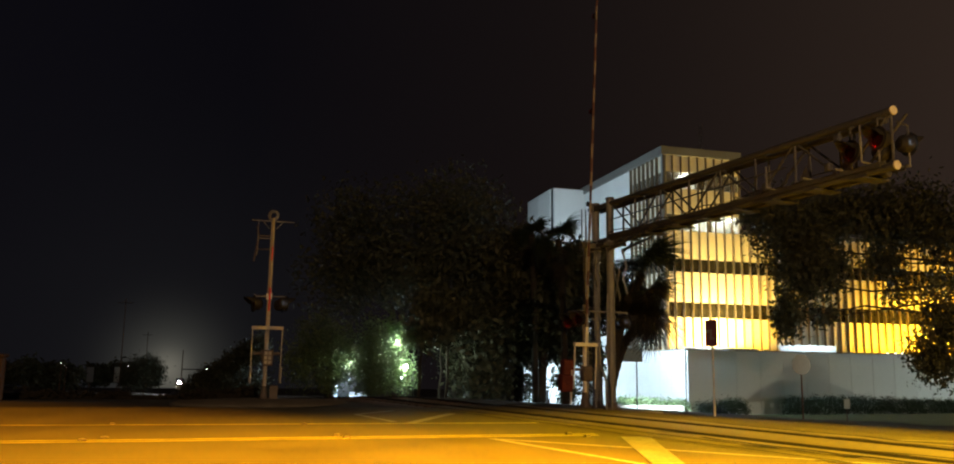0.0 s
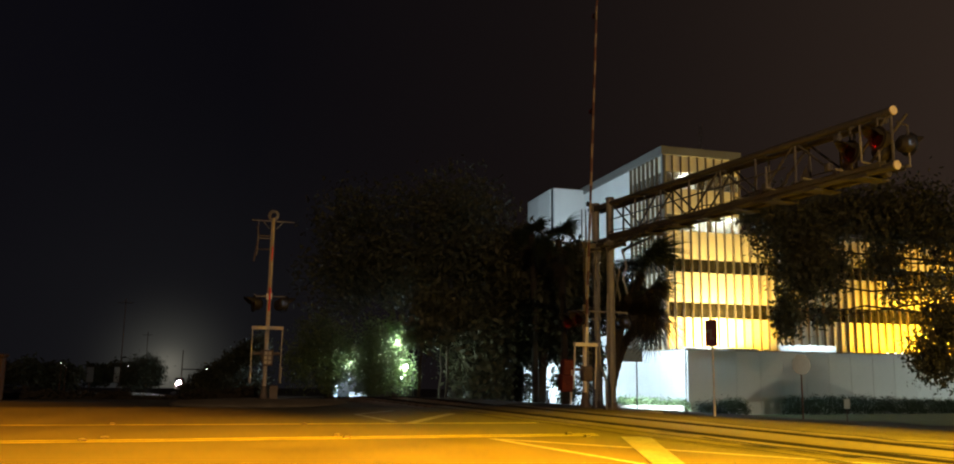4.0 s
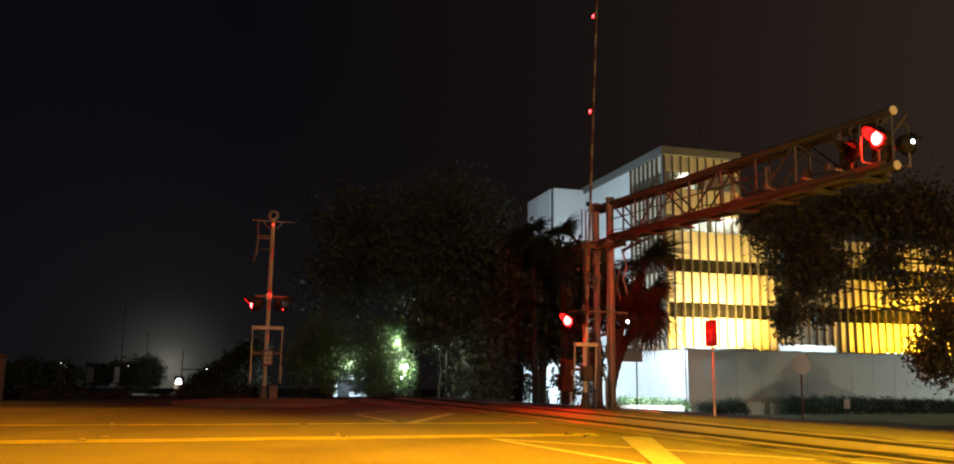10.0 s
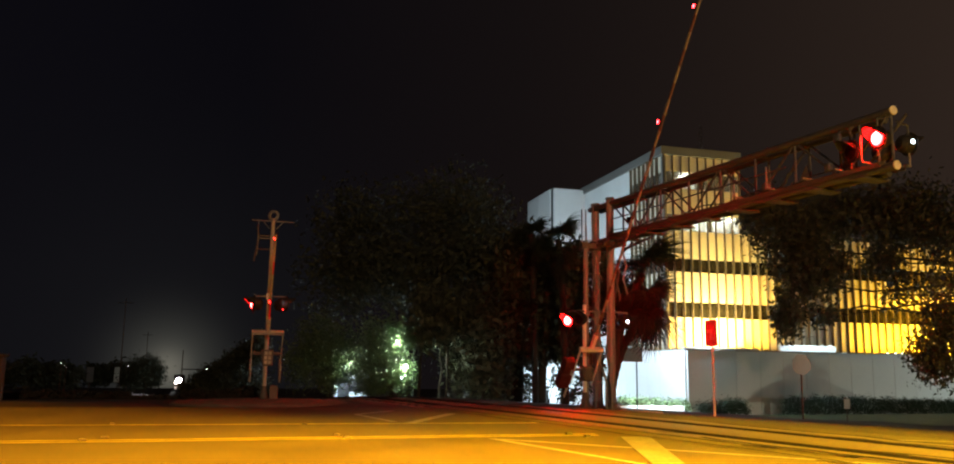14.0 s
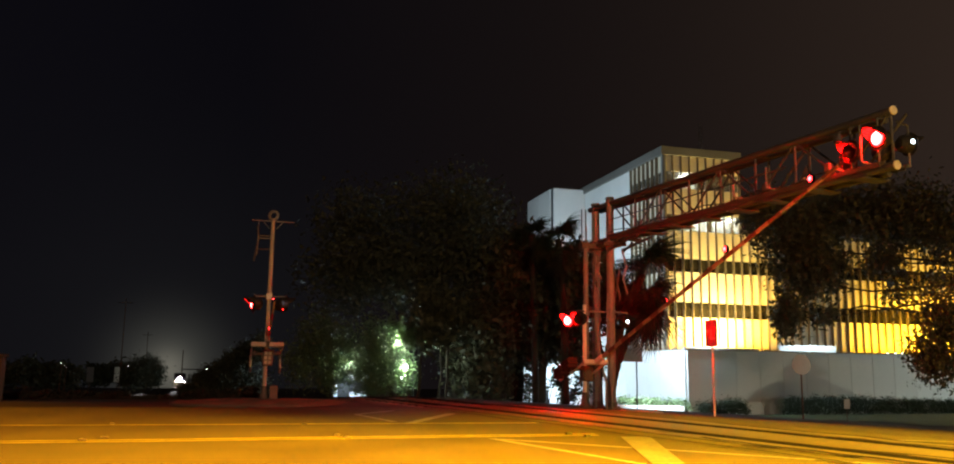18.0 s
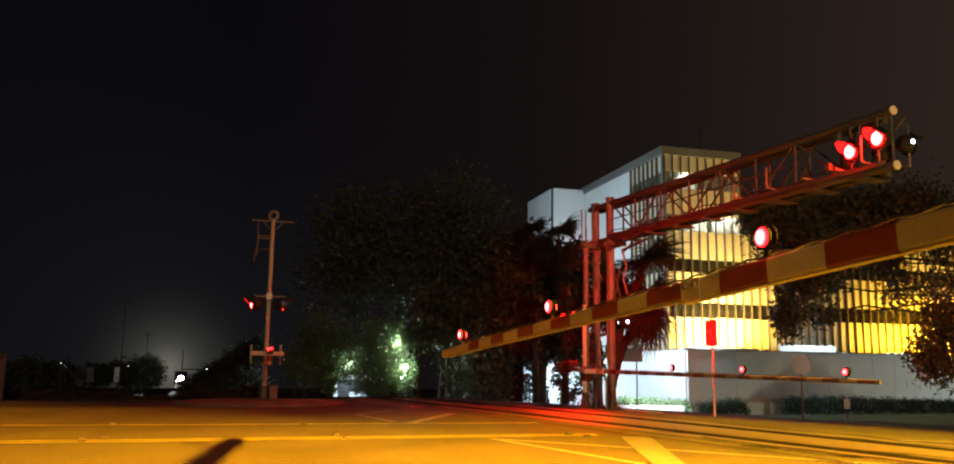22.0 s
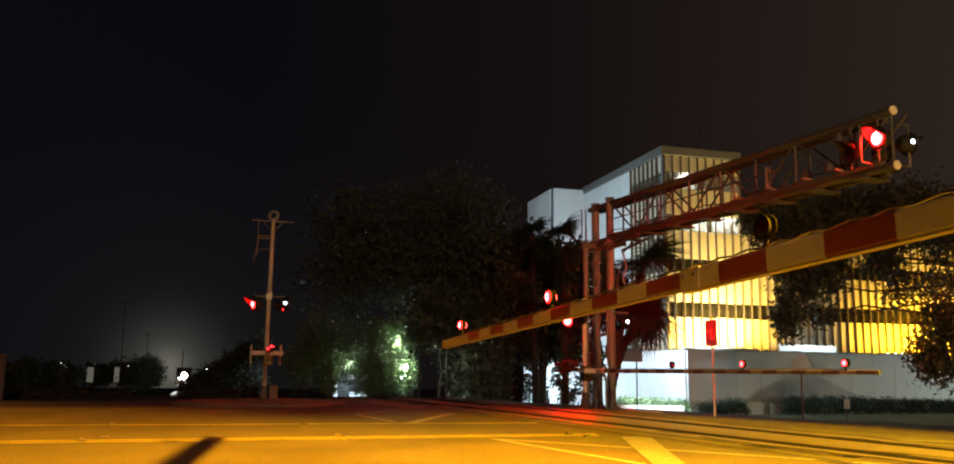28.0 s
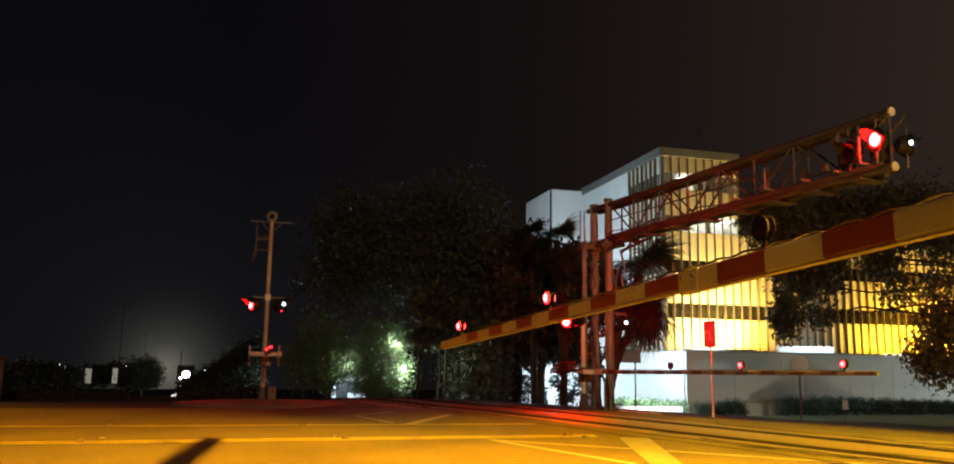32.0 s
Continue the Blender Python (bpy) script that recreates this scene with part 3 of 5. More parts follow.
# the near gate: its arm drops across the view
near_gate, near_arm = gate(pose(2.82, -1.072, 0, 0, 0, 106), "long red and white striped gate arm beside the road", 1.745, 11.61, [(3.55, 3.95)] + equal(4.35, 8),
                           [(10.76, 0.155, "S"), (8.04, 0.150, "B"), (5.19, 0.152, "A")], 4.2, step=5.96, h0=0.061, h1=0.0434, mast_off=(-0.22, 0.3))
# unseen flashers added to redden the gantry, tubed to keep off the near arm
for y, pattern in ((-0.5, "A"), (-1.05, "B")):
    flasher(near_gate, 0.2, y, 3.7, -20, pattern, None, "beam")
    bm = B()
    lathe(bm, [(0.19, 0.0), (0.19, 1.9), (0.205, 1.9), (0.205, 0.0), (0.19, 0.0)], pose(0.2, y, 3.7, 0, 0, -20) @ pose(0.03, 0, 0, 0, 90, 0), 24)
    part("hood", bm, BLACK, near_gate, "long black tube added to narrow the red fill beam")
part("flasher_crossarm", rod(B(), (-0.22, -1.1, 3.95), (-0.22, 0.4, 3.95), 0.03), GALV, near_gate)
# the far gate by the gantry
FZ = land(3.03, 23.6)
far_gate, far_arm = gate(pose(3.10, 23.62, FZ, 0, 0, 17.07 - 90), "striped gate arm pivoting beside the signal gantry", 1.03 - FZ, 10.98, equal(1.6, 12), 
                         [(10.28, 0.15, "S"), (7.45, 0.15, "B"), (4.75, 0.15, "A")], 2.9, h0=0.055, h1=0.035, mast_off=(-0.22, 0.1), sheeting=(DIMWHITE, DIMRED), lamp_k=0.72, base_k=0.65, case_k=0.68, mast_mat=WHITEPOST, weights=((0.08, -0.48, 0.14, 0.42, 0.32), (-0.36, -0.54, 0.08, 0.46, 0.34)))
# the gate on the opposite verge, with its own flashers
LX, LY = -6.05, 24.2
left_gate, left_arm = gate(pose(LX, LY, land(LX, LY), 0, 0, -74), "galvanised signal mast with flashers, bell and gate", 1.35, 3.95, [(1.02, 1.9), (2.7, 3.1)],
                           [(3.75, 0.11, "S"), (2.75, 0.11, "A"), (1.7, 0.11, "B")], 5.35, fork=0.42, sheeting=(ARMWHITE, BRIGHTRED), lamp_k=0.40, base_k=0.6, case_k=0.75, mast_mat=OLDPOST,
                           heads=[(-0.58, -0.42, 2.80, -74, "b", None, "soft"), (0.14, -0.42, 2.78, -78, "a", None, "soft"), (-0.58, 0.40, 2.80, 80, "b", None, "soft"), (0.14, 0.46, 2.80, 108, "a", -1, "soft")],
                           buck=(-0.22, -0.42, 4.75, -90), bell=True, h0=0.055, h1=0.035)
bm = rod(B(), (-0.22, -0.62, 5.28), (-0.22, 0.62, 5.28), 0.02)
for sgn in (-1, 1):
    rod(bm, (-0.22, 0.1 * sgn, 5.05), (-0.22, 0.3 * sgn, 5.28), 0.012)
rod(bm, (-0.22, 0, 4.75), (-0.22, -0.42, 4.75), 0.018)
part("top_crossarm", bm, GALV, left_gate)
bm = tube(B(), [(-0.20, -0.44, 5.12), (-0.20, -0.40, 4.70), (-0.20, -0.50, 4.05)], 0.022, 8)
for z in (4.82, 4.42):
    rod(bm, (-0.20, -0.42, z), (-0.22, 0.0, z), 0.018, seg=8)
part("sign_bracket", bm, IRON, left_gate, "bent pipe bracket behind the crossbuck")
for k in range(6):
    part("cover_plate", box(B(), (0.012, 0.085, 0.10), (-0.22 + 0.178, 0.05 + 0.055 * (1 if k % 2 else -1), 1.23 + 0.13 * (k // 2 - 1)), bevel=0.004), OLDPOST, left_gate, "small pale cover plate")
bm = box(B(), (0.24, 0.24, 0.42), (-0.14, 0.26, 0.24), bevel=0.02)
part("cable_box", bm, IRON, left_gate)

# low concrete island under the opposite mast
bm = B()
lathe(bm, [(2.7, -0.75), (2.55, 0.03), (2.35, 0.10), (1.0, 0.16), (0.0, 0.17)], pose(0, 0, 0), 30)
for v in bm.verts:
    v.co.y *= 0.55
    v.co.z += 0.015 * noise.noise(v.co * 2)
island = part("traffic_island", bm, ISLAND, None, place=pose(LX - 0.1, LY + 0.3, land(LX, LY) - 0.1, 0, 0, 16))
tagged(island, "low worn concrete island at the mast's foot", "island", kind="structure")

# ---------------------------------------------------------------- the cantilever gantry
GX, GY = 3.9, 23.9
GZ = land(GX, GY)
GANG = 22.6
gantry = thing("signal_gantry", pose(GX, GY, 0, 0, 0, GANG - 90), "dull aluminium truss gantry reaching over the road", "gantry")
TOP, LOW, END = 5.86, 4.81, 9.88      # local x runs along the cantilever, y to its far side
POSTS = ((0.0, 0.0, 6.0, 0.118), (-1.0, 0.11, 6.0, 0.125), (-0.28, -0.66, 4.66, 0.078))      # two carry the truss, the slim one the flashers
for x, y, top, r in POSTS:
    part("post", rod(B(), (x, y, GZ), (x, y, top), r, r * 0.96, 18), GALV, gantry, "tall round steel post")
    bm = B()
    lathe(bm, [(0.0, 0.0), (r + 0.14, 0.0), (r + 0.14, 0.04), (r + 0.02, 0.06), (r + 0.01, 0.20), (0.0, 0.20)], pose(x, y, GZ), 14)
    for k in range(6):
        a = radians(60 * k + 20)
        rod(bm, (x + (r + 0.10) * math.cos(a), y + (r + 0.10) * math.sin(a), GZ + 0.03), (x + (r + 0.10) * math.cos(a), y + (r + 0.10) * math.sin(a), GZ + 0.10), 0.016, seg=6)
    part("post_flange", bm, IRON, gantry, "bolted base flange")
    part("post_cap", rod(B(), (x, y, top), (x, y, top + 0.05), r * 1.22, r * 1.0, 16), GALV, gantry)
for x, y, z, r in ((0.0, 0.0, 2.52, 0.118), (-1.0, 0.11, 2.52, 0.125), (-0.28, -0.66, 2.62, 0.078), (0.0, 0.0, 4.56, 0.118), (-0.28, -0.66, 4.52, 0.078)):
    part("post_clamp", rod(B(), (x, y, z - 0.05), (x, y, z + 0.05), r + 0.025, seg=16), GALV, gantry)
# saddle, knee plates and stub rails where the truss meets its posts
bm = box(B(), (1.45, 0.62, 0.10), (-0.5, -0.05, 4.62), bevel=0.01)
box(bm, (0.20, 0.95, 0.16), (-0.28, -0.35, 4.60), bevel=0.01)
box(bm, (0.10, 0.70, 0.10), (0.12, 0.10, 4.66), bevel=0.01)
part("saddle", bm, TRUSS, gantry, "dark bolted steel saddle carrying the truss")
for y in (-0.08, 0.40):
    bm = rod(B(), (0.02, y, 4.50), (1.55, y, 4.70), 0.045, 0.035, 10)
    rod(bm, (0.02, y, 4.42), (0.55, y, 4.66), 0.030, seg=8)
    part("knee_brace", bm, TRUSS, gantry)
bm = B()
for x, y in ((-1.12, -0.30), (-1.12, -0.16), (-0.6, -0.22)):
    rod(bm, (x, y, 4.70), (x, y, 5.86), 0.022, seg=8)
part("stub_rail", bm, GALV, gantry, "short upright rail stubs over the saddle")
DEP = 0.40
for y, rr in ((0.0, 0.078), (DEP, 0.07)):
    for z in (TOP, LOW):
        part("chord", rod(B(), (-1.15, y, z), (END - (0.5 if y else 0.0), y, z), rr, seg=16), TRUSS, gantry)
        if y == 0.0:
            part("chord_cap", rod(B(), (END, y, z), (END + 0.03, y, z), rr * 1.12, seg=16), WHITEPOST, gantry, "pale round chord end cap")
n = 8
pitch = END / n
for k in range(n + 1):
    x = 0.1 + k * pitch * 0.985
    for y in ((0.0, DEP) if k < n else (0.0,)):
        part("upright", rod(B(), (x, y, LOW), (x, y, TOP), 0.028, seg=8), TRUSS, gantry)
        if k < n:
            a, b = (LOW, TOP) if k % 2 else (TOP, LOW)
            part("diagonal", rod(B(), (x, y, a), (x + pitch, y, b), 0.026, seg=8), TRUSS, gantry)
    for z in ((LOW, TOP) if k < n else ()):
        part("cross_strut", rod(B(), (x, 0, z), (x, DEP, z), 0.024, seg=8), TRUSS, gantry)
bm = B()
for k in range(34):
    box(bm, (0.05, DEP + 0.22, 0.03), (0.2 + k * 0.285, DEP / 2, LOW + 0.085))
for y in (-0.10, DEP + 0.10, DEP / 2):
    box(bm, (END - 0.3, 0.03, 0.06), (END / 2, y, LOW + 0.085))
part("walkway_grating", bm, TRUSS, gantry, "narrow maintenance walkway of metal grating")
bm = B()
for y in (-0.12, DEP + 0.12):
    box(bm, (END - 0.3, 0.018, 0.09), (END / 2 - 0.1, y, LOW + 0.06))
part("toe_board", bm, TRUSS, gantry)
for k in range(8):
    part("walkway_bearer", box(B(), (0.32, DEP + 0.34, 0.035), (0.7 + 1.2 * k, DEP / 2, LOW - 0.098), bevel=0.006), TRUSS, gantry)
for x, rise in ((5.8, 0.28), (6.87, 0.46), (7.9, 0.0), (8.75, 0.0), (9.4, 0.72)):
    pts = [(x, -0.32, LOW + 0.14), (x, 0.28, LOW + 0.12)]
    bm = tube(B(), ([(x, -0.32, LOW + 0.14 + rise)] if rise else []) + pts, 0.021, 8)
    part("hanger_bracket", bm, GALV, gantry, "bent pipe bracket")
# a thin mid rail along the walkway, gusset plates and lamp junction boxes in the outer bays
part("mid_rail", rod(B(), (0.1, -0.06, 5.36), (7.2, -0.06, 5.36), 0.018, seg=8), TRUSS, gantry)
for x in (6.2, 7.35, 8.45):
    bm = B()
    v = [bm.verts.new(q) for q in ((x, 0.05, LOW + 0.08), (x + 0.42, 0.05, LOW + 0.08), (x + 0.30, 0.05, LOW + 0.52))]
    bmesh.ops.solidify(bm, geom=[bm.faces.new(v)], thickness=0.02)
    part("gusset_plate", bm, GALV, gantry, "triangular stiffening plate")
for x, z in ((6.55, 5.05), (8.35, 5.10), (8.62, 5.62)):
    part("junction_box", box(B(), (0.15, 0.12, 0.17), (x, -0.06, z), bevel=0.02), TRUSS, gantry)
tube_pts = [(k * 0.4, -0.09, LOW + 0.16 + 0.05 * math.sin(k * 1.3)) for k in range(24)]
part("signal_cable", tube(B(), tube_pts, 0.014, 6), WIRE, gantry)
# head brackets at the end and on the posts; the lamps look up and down the road
FACE_L, FACE_R = 180 + 16 - (GANG - 90), 16 - (GANG - 90)
ends = [(8.98, -0.12, 5.27, FACE_L, "A", None, "hot"), (9.66, -0.16, 5.36, FACE_L, "B", None, "hot"), (9.0, DEP + 0.35, 5.34, FACE_R, "A", None), (9.60, DEP + 0.30, 5.36, FACE_R, "B", -1)]
for h in ends:
    flasher(gantry, *h)
    part("head_hanger", tube(B(), [(h[0], h[1], h[2] + 0.16), (h[0], h[1], TOP - 0.12), (h[0], 0.0 if h[1] < 0 else DEP, TOP - 0.08)], 0.022), TRUSS, gantry)
    part("head_stay", rod(B(), (h[0], h[1], h[2] - 0.16), (h[0], h[1], LOW + 0.1), 0.02), GALV, gantry)
posts = [(-0.05, -1.02, 2.45, FACE_L + 28, "A", None, "on"), (-0.68, -1.02, 2.43, FACE_L + 28, "B", None, "on"), (0.12, 0.47, 2.40, FACE_R, "B", -1, "on"), (-0.45, 0.55, 2.40, FACE_R, "A", -1, "on")]
for h in posts:
    flasher(gantry, *h)
bm = tube(B(), [(-0.68, -1.02, 2.68), (-0.05, -1.02, 2.68), (-0.28, -0.66, 2.68), (0.0, 0.0, 2.68), (0.12, 0.47, 2.66), (-0.45, 0.55, 2.66)], 0.026)
for h in posts:
    rod(bm, (h[0], h[1], 2.68), (h[0], h[1], 2.6), 0.02)
part("flasher_crossarm", bm, GALV, gantry)
crossbuck(gantry, -0.15, -0.45, 3.78, FACE_L - 15)
crossbuck(gantry, 0.05, 0.19, 3.45, FACE_R - 15)
bm = B()
for k in range(14):
    rod(bm, (-0.42, -0.55, 0.5 + 0.33 * k), (-0.42, -0.2, 0.5 + 0.33 * k), 0.012, seg=6)
for y in (-0.55, -0.2):
    rod(bm, (-0.42, y, 0.4), (-0.42, y, 5.2), 0.018, seg=8)
part("ladder", bm, GALV, gantry, "narrow access ladder")
bm = tube(B(), [(0.12, -0.25, GZ), (0.12, -0.25, 0.7), (0.05, -0.4, 1.2), (0.0, -0.45, 2.4)], 0.035)
tube(bm, [(0.2, -0.12, GZ), (0.2, -0.14, 0.5), (0.1, -0.2, 1.4), (0.02, -0.12, 3.2)], 0.025)
part("cable_conduit", bm, GALV, gantry)
part("cable_conduit", rod(B(), (-0.55, -0.2, GZ), (-0.55, -0.2, 4.6), 0.032, seg=10), GALV, gantry)
for pts in ([(-0.35, -0.14, 4.55), (-0.30, -0.18, 4.25), (-0.42, -0.22, 4.0), (-0.30, -0.12, 3.65)], [(0.16, 0.30, 4.5), (0.20, 0.42, 4.0), (0.20, 0.30, 3.65), (0.20, 0.44, 3.2)]):
    part("loose_cable", tube(B(), pts, 0.028, 8), GALV, gantry, "slack pale cable sleeve")
base = part("gantry_footing", box(B(), (2.2, 2.4, 0.5), bevel=0.04), CONCRETE, None, place=pose(GX - 0.1, GY + 0.2, GZ - 0.27, 0, 0, GANG))
tagged(base, "low concrete footing under the gantry posts", "footing", kind="structure")

# ---------------------------------------------------------------- signs beside the road
def post_sign(place, label, height, post_r, plate, mats, bars=()):
    """A sign on one post: plate(bm) builds the board, bars are printed strips on its face."""
    s = thing("road_sign", place, label, "sign")
    part("post", rod(B(), (0, 0, -0.3), (0, 0, height), post_r, seg=10), mats[0], s)
    b = B()
    plate(b)
    part("board", b, mats[1], s)
    for (w, h, x, z, mat) in bars:
        part("printed_bar", box(B(), (w, 0.004, h), (x, -0.045, z)), mat, s)
    return s


rx, ry = 6.95, 24.4
post_sign(pose(rx, ry, land(rx, ry), 0, 0, 16 - 90), "dark red and white reflective sign on a pale post", 2.80, 0.032,
          lambda b: box(b, (0.62, 0.012, 0.76), (0, -0.036, 2.38), bevel=0.004), (WHITEPOST, ARMRED),
          [(0.22, 0.10, -0.20, 2.44, DIMWHITE), (0.12, 0.30, 0.0, 2.34, DIMWHITE), (0.10, 0.07, 0.12, 2.22, DIMWHITE)])
sx, sy = 13.4, 34.4


def octagon(b):
    bmesh.ops.create_cone(b, cap_ends=True, segments=8, radius1=0.44, radius2=0.44, depth=0.012, matrix=pose(0, -0.04, 2.17, 90, 0, 0) @ pose(0, 0, 0, 0, 0, 22.5))


post_sign(pose(sx, sy, land(sx, sy), 0, 0, 10), "bare grey back of an octagonal stop sign", 2.55, 0.035, octagon, (RUST, SIGNBACK))
px_, py_ = 8.5, 44.0
post_sign(pose(px_, py_, land(px_, py_), 0, 0, 8), "grey back of a rectangular sign on a thin post", 4.1, 0.035,
          lambda b: (box(b, (1.45, 0.012, 0.75), (-0.42, -0.06, 3.0), bevel=0.004), box(b, (1.15, 0.012, 0.58), (-0.55, -0.06, 3.7), bevel=0.004)), (BLACK, SIGNBACK))
mx_, my_ = 15.9, 36.0
post_sign(pose(mx_, my_, land(mx_, my_), 0, 0, 14), "small plain notice board on a short stake", 0.85, 0.02,
          lambda b: box(b, (0.30, 0.02, 0.42), (0, -0.03, 0.72), bevel=0.006), (RUST, CONCRETE))
# pillar at the edge of the opposite lot
pil = thing("masonry_pillar", pose(-14.75, 25.6, land(-14.75, 25.6), 0, 0, 16), "squat painted masonry pillar with a flat cap", "pillar")
part("shaft", box(B(), (0.62, 0.62, 1.75), (0, 0, 0.35), bevel=0.03), BRICK, pil)
part("cap", box(B(), (0.74, 0.74, 0.10), (0, 0, 1.27), bevel=0.03), BRICK, pil)

# ---------------------------------------------------------------- the office building
BX, BY, BANG = 14.29, 62.0, 15.0
bld = thing("office_building", pose(BX, BY, 0, 0, 0, BANG), "five-storey office block with fins, lit by floodlights at night", "building")
BM = bld.matrix_world.copy()


def on_building(x, y, z):
    return BM @ Vector((x, y, z))


SP = [(2.73, 5.07), (6.21, 8.51), (9.53, 11.68), (12.95, 14.99), (16.29, 17.54)]
WIN = [(5.07, 6.21), (8.51, 9.53), (11.68, 12.95), (14.99, 16.29)]
FRONT, WING, SIDE, COL = 6.48, 34.56, 5.6, 0.72      # narrow tower, long low wing
TOPZ = 18.22


def span_mesh(name, w, h, mat, d=0.10, gap=0.012):
    return mesh_of(name, box(B(), (w - gap, d, h - gap), bevel=0.008), mat)


part("roof_slab", box(B(), (FRONT, 24, 0.25), (FRONT / 2, 12.1, 17.65)), SLAB, bld)
part("tower_end_wall", box(B(), (0.3, 15.0, 6.0), (FRONT + 0.1, 7.6, 14.8), bevel=0.01), WALLWHITE, bld)
part("tower_back_wall", box(B(), (FRONT, 0.3, 15.0), (FRONT / 2, 15.2, 10.0), bevel=0.01), WALLWHITE, bld)
part("wing_roof", box(B(), (WING - FRONT, 15.0, 0.35), ((FRONT + WING) / 2, 7.6, 11.87), bevel=0.02), FASCIA, bld, "flat roof of the low wing")
bm = box(B(), (FRONT + 0.5, 0.35, 0.68), (FRONT / 2, -0.02, 17.88), bevel=0.03)
box(bm, (0.35, 16.0, 0.68), (-0.08, 8.18, 17.88), bevel=0.03)
part("roof_fascia", bm, FASCIA, bld, "dark bronze roof fascia")
part("core_wall", box(B(), (WING - 1, 8.0, 8.8), (WING / 2, 10.0, 7.0)), WALLWHITE, bld)
for z in [2.55] + [w[1] + 0.12 for w in WIN]:
    wide = WING if z < 11 else FRONT
    part("floor_slab", box(B(), (wide - 0.5, 14.5, 0.22), (wide / 2, 7.7, z)), SLAB, bld)
# lit rooms behind a few windows
for x, y, w, z in ((2.95, 0.6, 2.0, 12.80), (5.4, 0.6, 1.5, 12.80), (2.5, 0.6, 1.4, 16.1)):
    bm = box(B(), (w, 0.7, 0.05), (x, y, z))
    part("ceiling_light", bm, OFFICE, bld, "lit fluorescent ceiling panel")
for (x0, x1, z0, z1) in ((2.0, 4.3, 11.7, 12.9), (4.7, 6.3, 11.7, 12.9), (1.6, 3.3, 15.0, 16.2)):
    part("room_partition", box(B(), (x1 - x0, 0.1, z1 - z0), ((x0 + x1) / 2, 1.15, (z0 + z1) / 2)), WALLWHITE, bld)
# solid pale return wall, stair block behind it
for k in range(5):
    w = 9.6 / 5
    part("wall_panel", box(B(), (0.25, w - 0.015, 17.54 - 2.3), (0.0, SIDE + 0.1 + w * (k + 0.5), 9.92), bevel=0.008), WALLWHITE, bld, "smooth pale wall panel")
blk = B()
box(blk, (3.2, 0.3, TOPZ + 1.8), (-1.6, 15.6, 7.9), bevel=0.02)
part("stair_block_front", blk, WALLWHITE, bld, "windowless pale wall of the stair block")
for k in range(2):
    part("stair_block_side", box(B(), (0.3, 3.3, TOPZ + 1.8), (-3.25, 17.65 + 3.35 * k, 7.9), bevel=0.02), WALLWHITE, bld)
part("stair_block_slot", box(B(), (0.2, 0.25, TOPZ + 1.7), (-3.2, 15.85, 7.85)), BLACK, bld, "dark recessed joint at the corner")
part("stair_block_roof", box(B(), (3.3, 7.1, 0.14), (-1.6, 19.05, TOPZ - 0.33)), FASCIA, bld)

# podium
PX0, PY0 = -0.64, -3.97
part("podium_roof", box(B(), (38, 27, 0.2), (PX0 + 19.1, PY0 + 13.7, 2.35)), SLAB, bld)
part("podium_core", box(B(), (36.5, 25.5, 4.4), (PX0 + 19.2, PY0 + 13.9, 0.0)), SLAB, bld)
upst = part("roof_upstand", box(B(), (4.8, 0.25, 0.62), (9.6, -3.3, 2.75), bevel=0.02), WALLWHITE, bld, "bright white lit upstand on the podium edge")
# added box that catches light as the bright strip along the coping
part("roof_upstand", box(B(), (5.9, 0.25, 0.26), (2.45, -3.3, 2.62), bevel=0.02), WALLWHITE, bld, "low white strip added along the podium's lit edge")
for x in (15.9, 16.6, 17.2, 17.9):
    part("coping_light", rod(B(), (x, PY0 - 0.1, 2.60), (x + 0.12, PY0 - 0.1, 2.60), 0.03, seg=8), FARGLOW, bld, "tiny lit lamp along the podium edge")
# roof mast
bm = B()
for k in range(3):
    a = radians(120 * k)
    rod(bm, (8.6 + 0.22 * math.cos(a), 9.0 + 0.22 * math.sin(a), 17.7), (8.6 + 0.16 * math.cos(a), 9.0 + 0.16 * math.sin(a), 23.4), 0.035, 0.025, 6)
for k in range(14):
    a, b_ = radians(120 * k), radians(120 * (k + 1))
    rod(bm, (8.6 + 0.2 * math.cos(a), 9.0 + 0.2 * math.sin(a), 17.8 + 0.4 * k), (8.6 + 0.2 * math.cos(b_), 9.0 + 0.2 * math.sin(b_), 18.2 + 0.4 * k), 0.02, seg=5)
part("roof_mast", bm, GALV, bld, "thin lattice aerial mast")
part("mast_lamp", lathe(B(), [(0.0, 0.0), (0.05, 0.0), (0.06, 0.08), (0.0, 0.14)], pose(8.6, 8.7, 18.35), 10), FARGLOW, bld, "tiny pale lamp on the mast")

# floodlights of the building: gold uplights along the podium, cool floods on the side walls
WARM = (1.0, 0.75, 0.25)
for x, e, c in ((1.2, 0.6, GOLD), (2.9, 1.5, WARM), (4.6, 1.55, WARM), (6.6, 0.8, GOLD), (17.6, 0.4, GOLD), (19.6, 0.8, GOLD), (22.0, 1.1, GOLD), (25.0, 1.1, GOLD), (28.0, 0.8, GOLD)):
    lamp("facade_uplight", "SPOT", on_building(x, -2.6, 2.8), on_building(x, 0.0, 6.0), 4300 * e, c, 0.12, 150, 1.0)
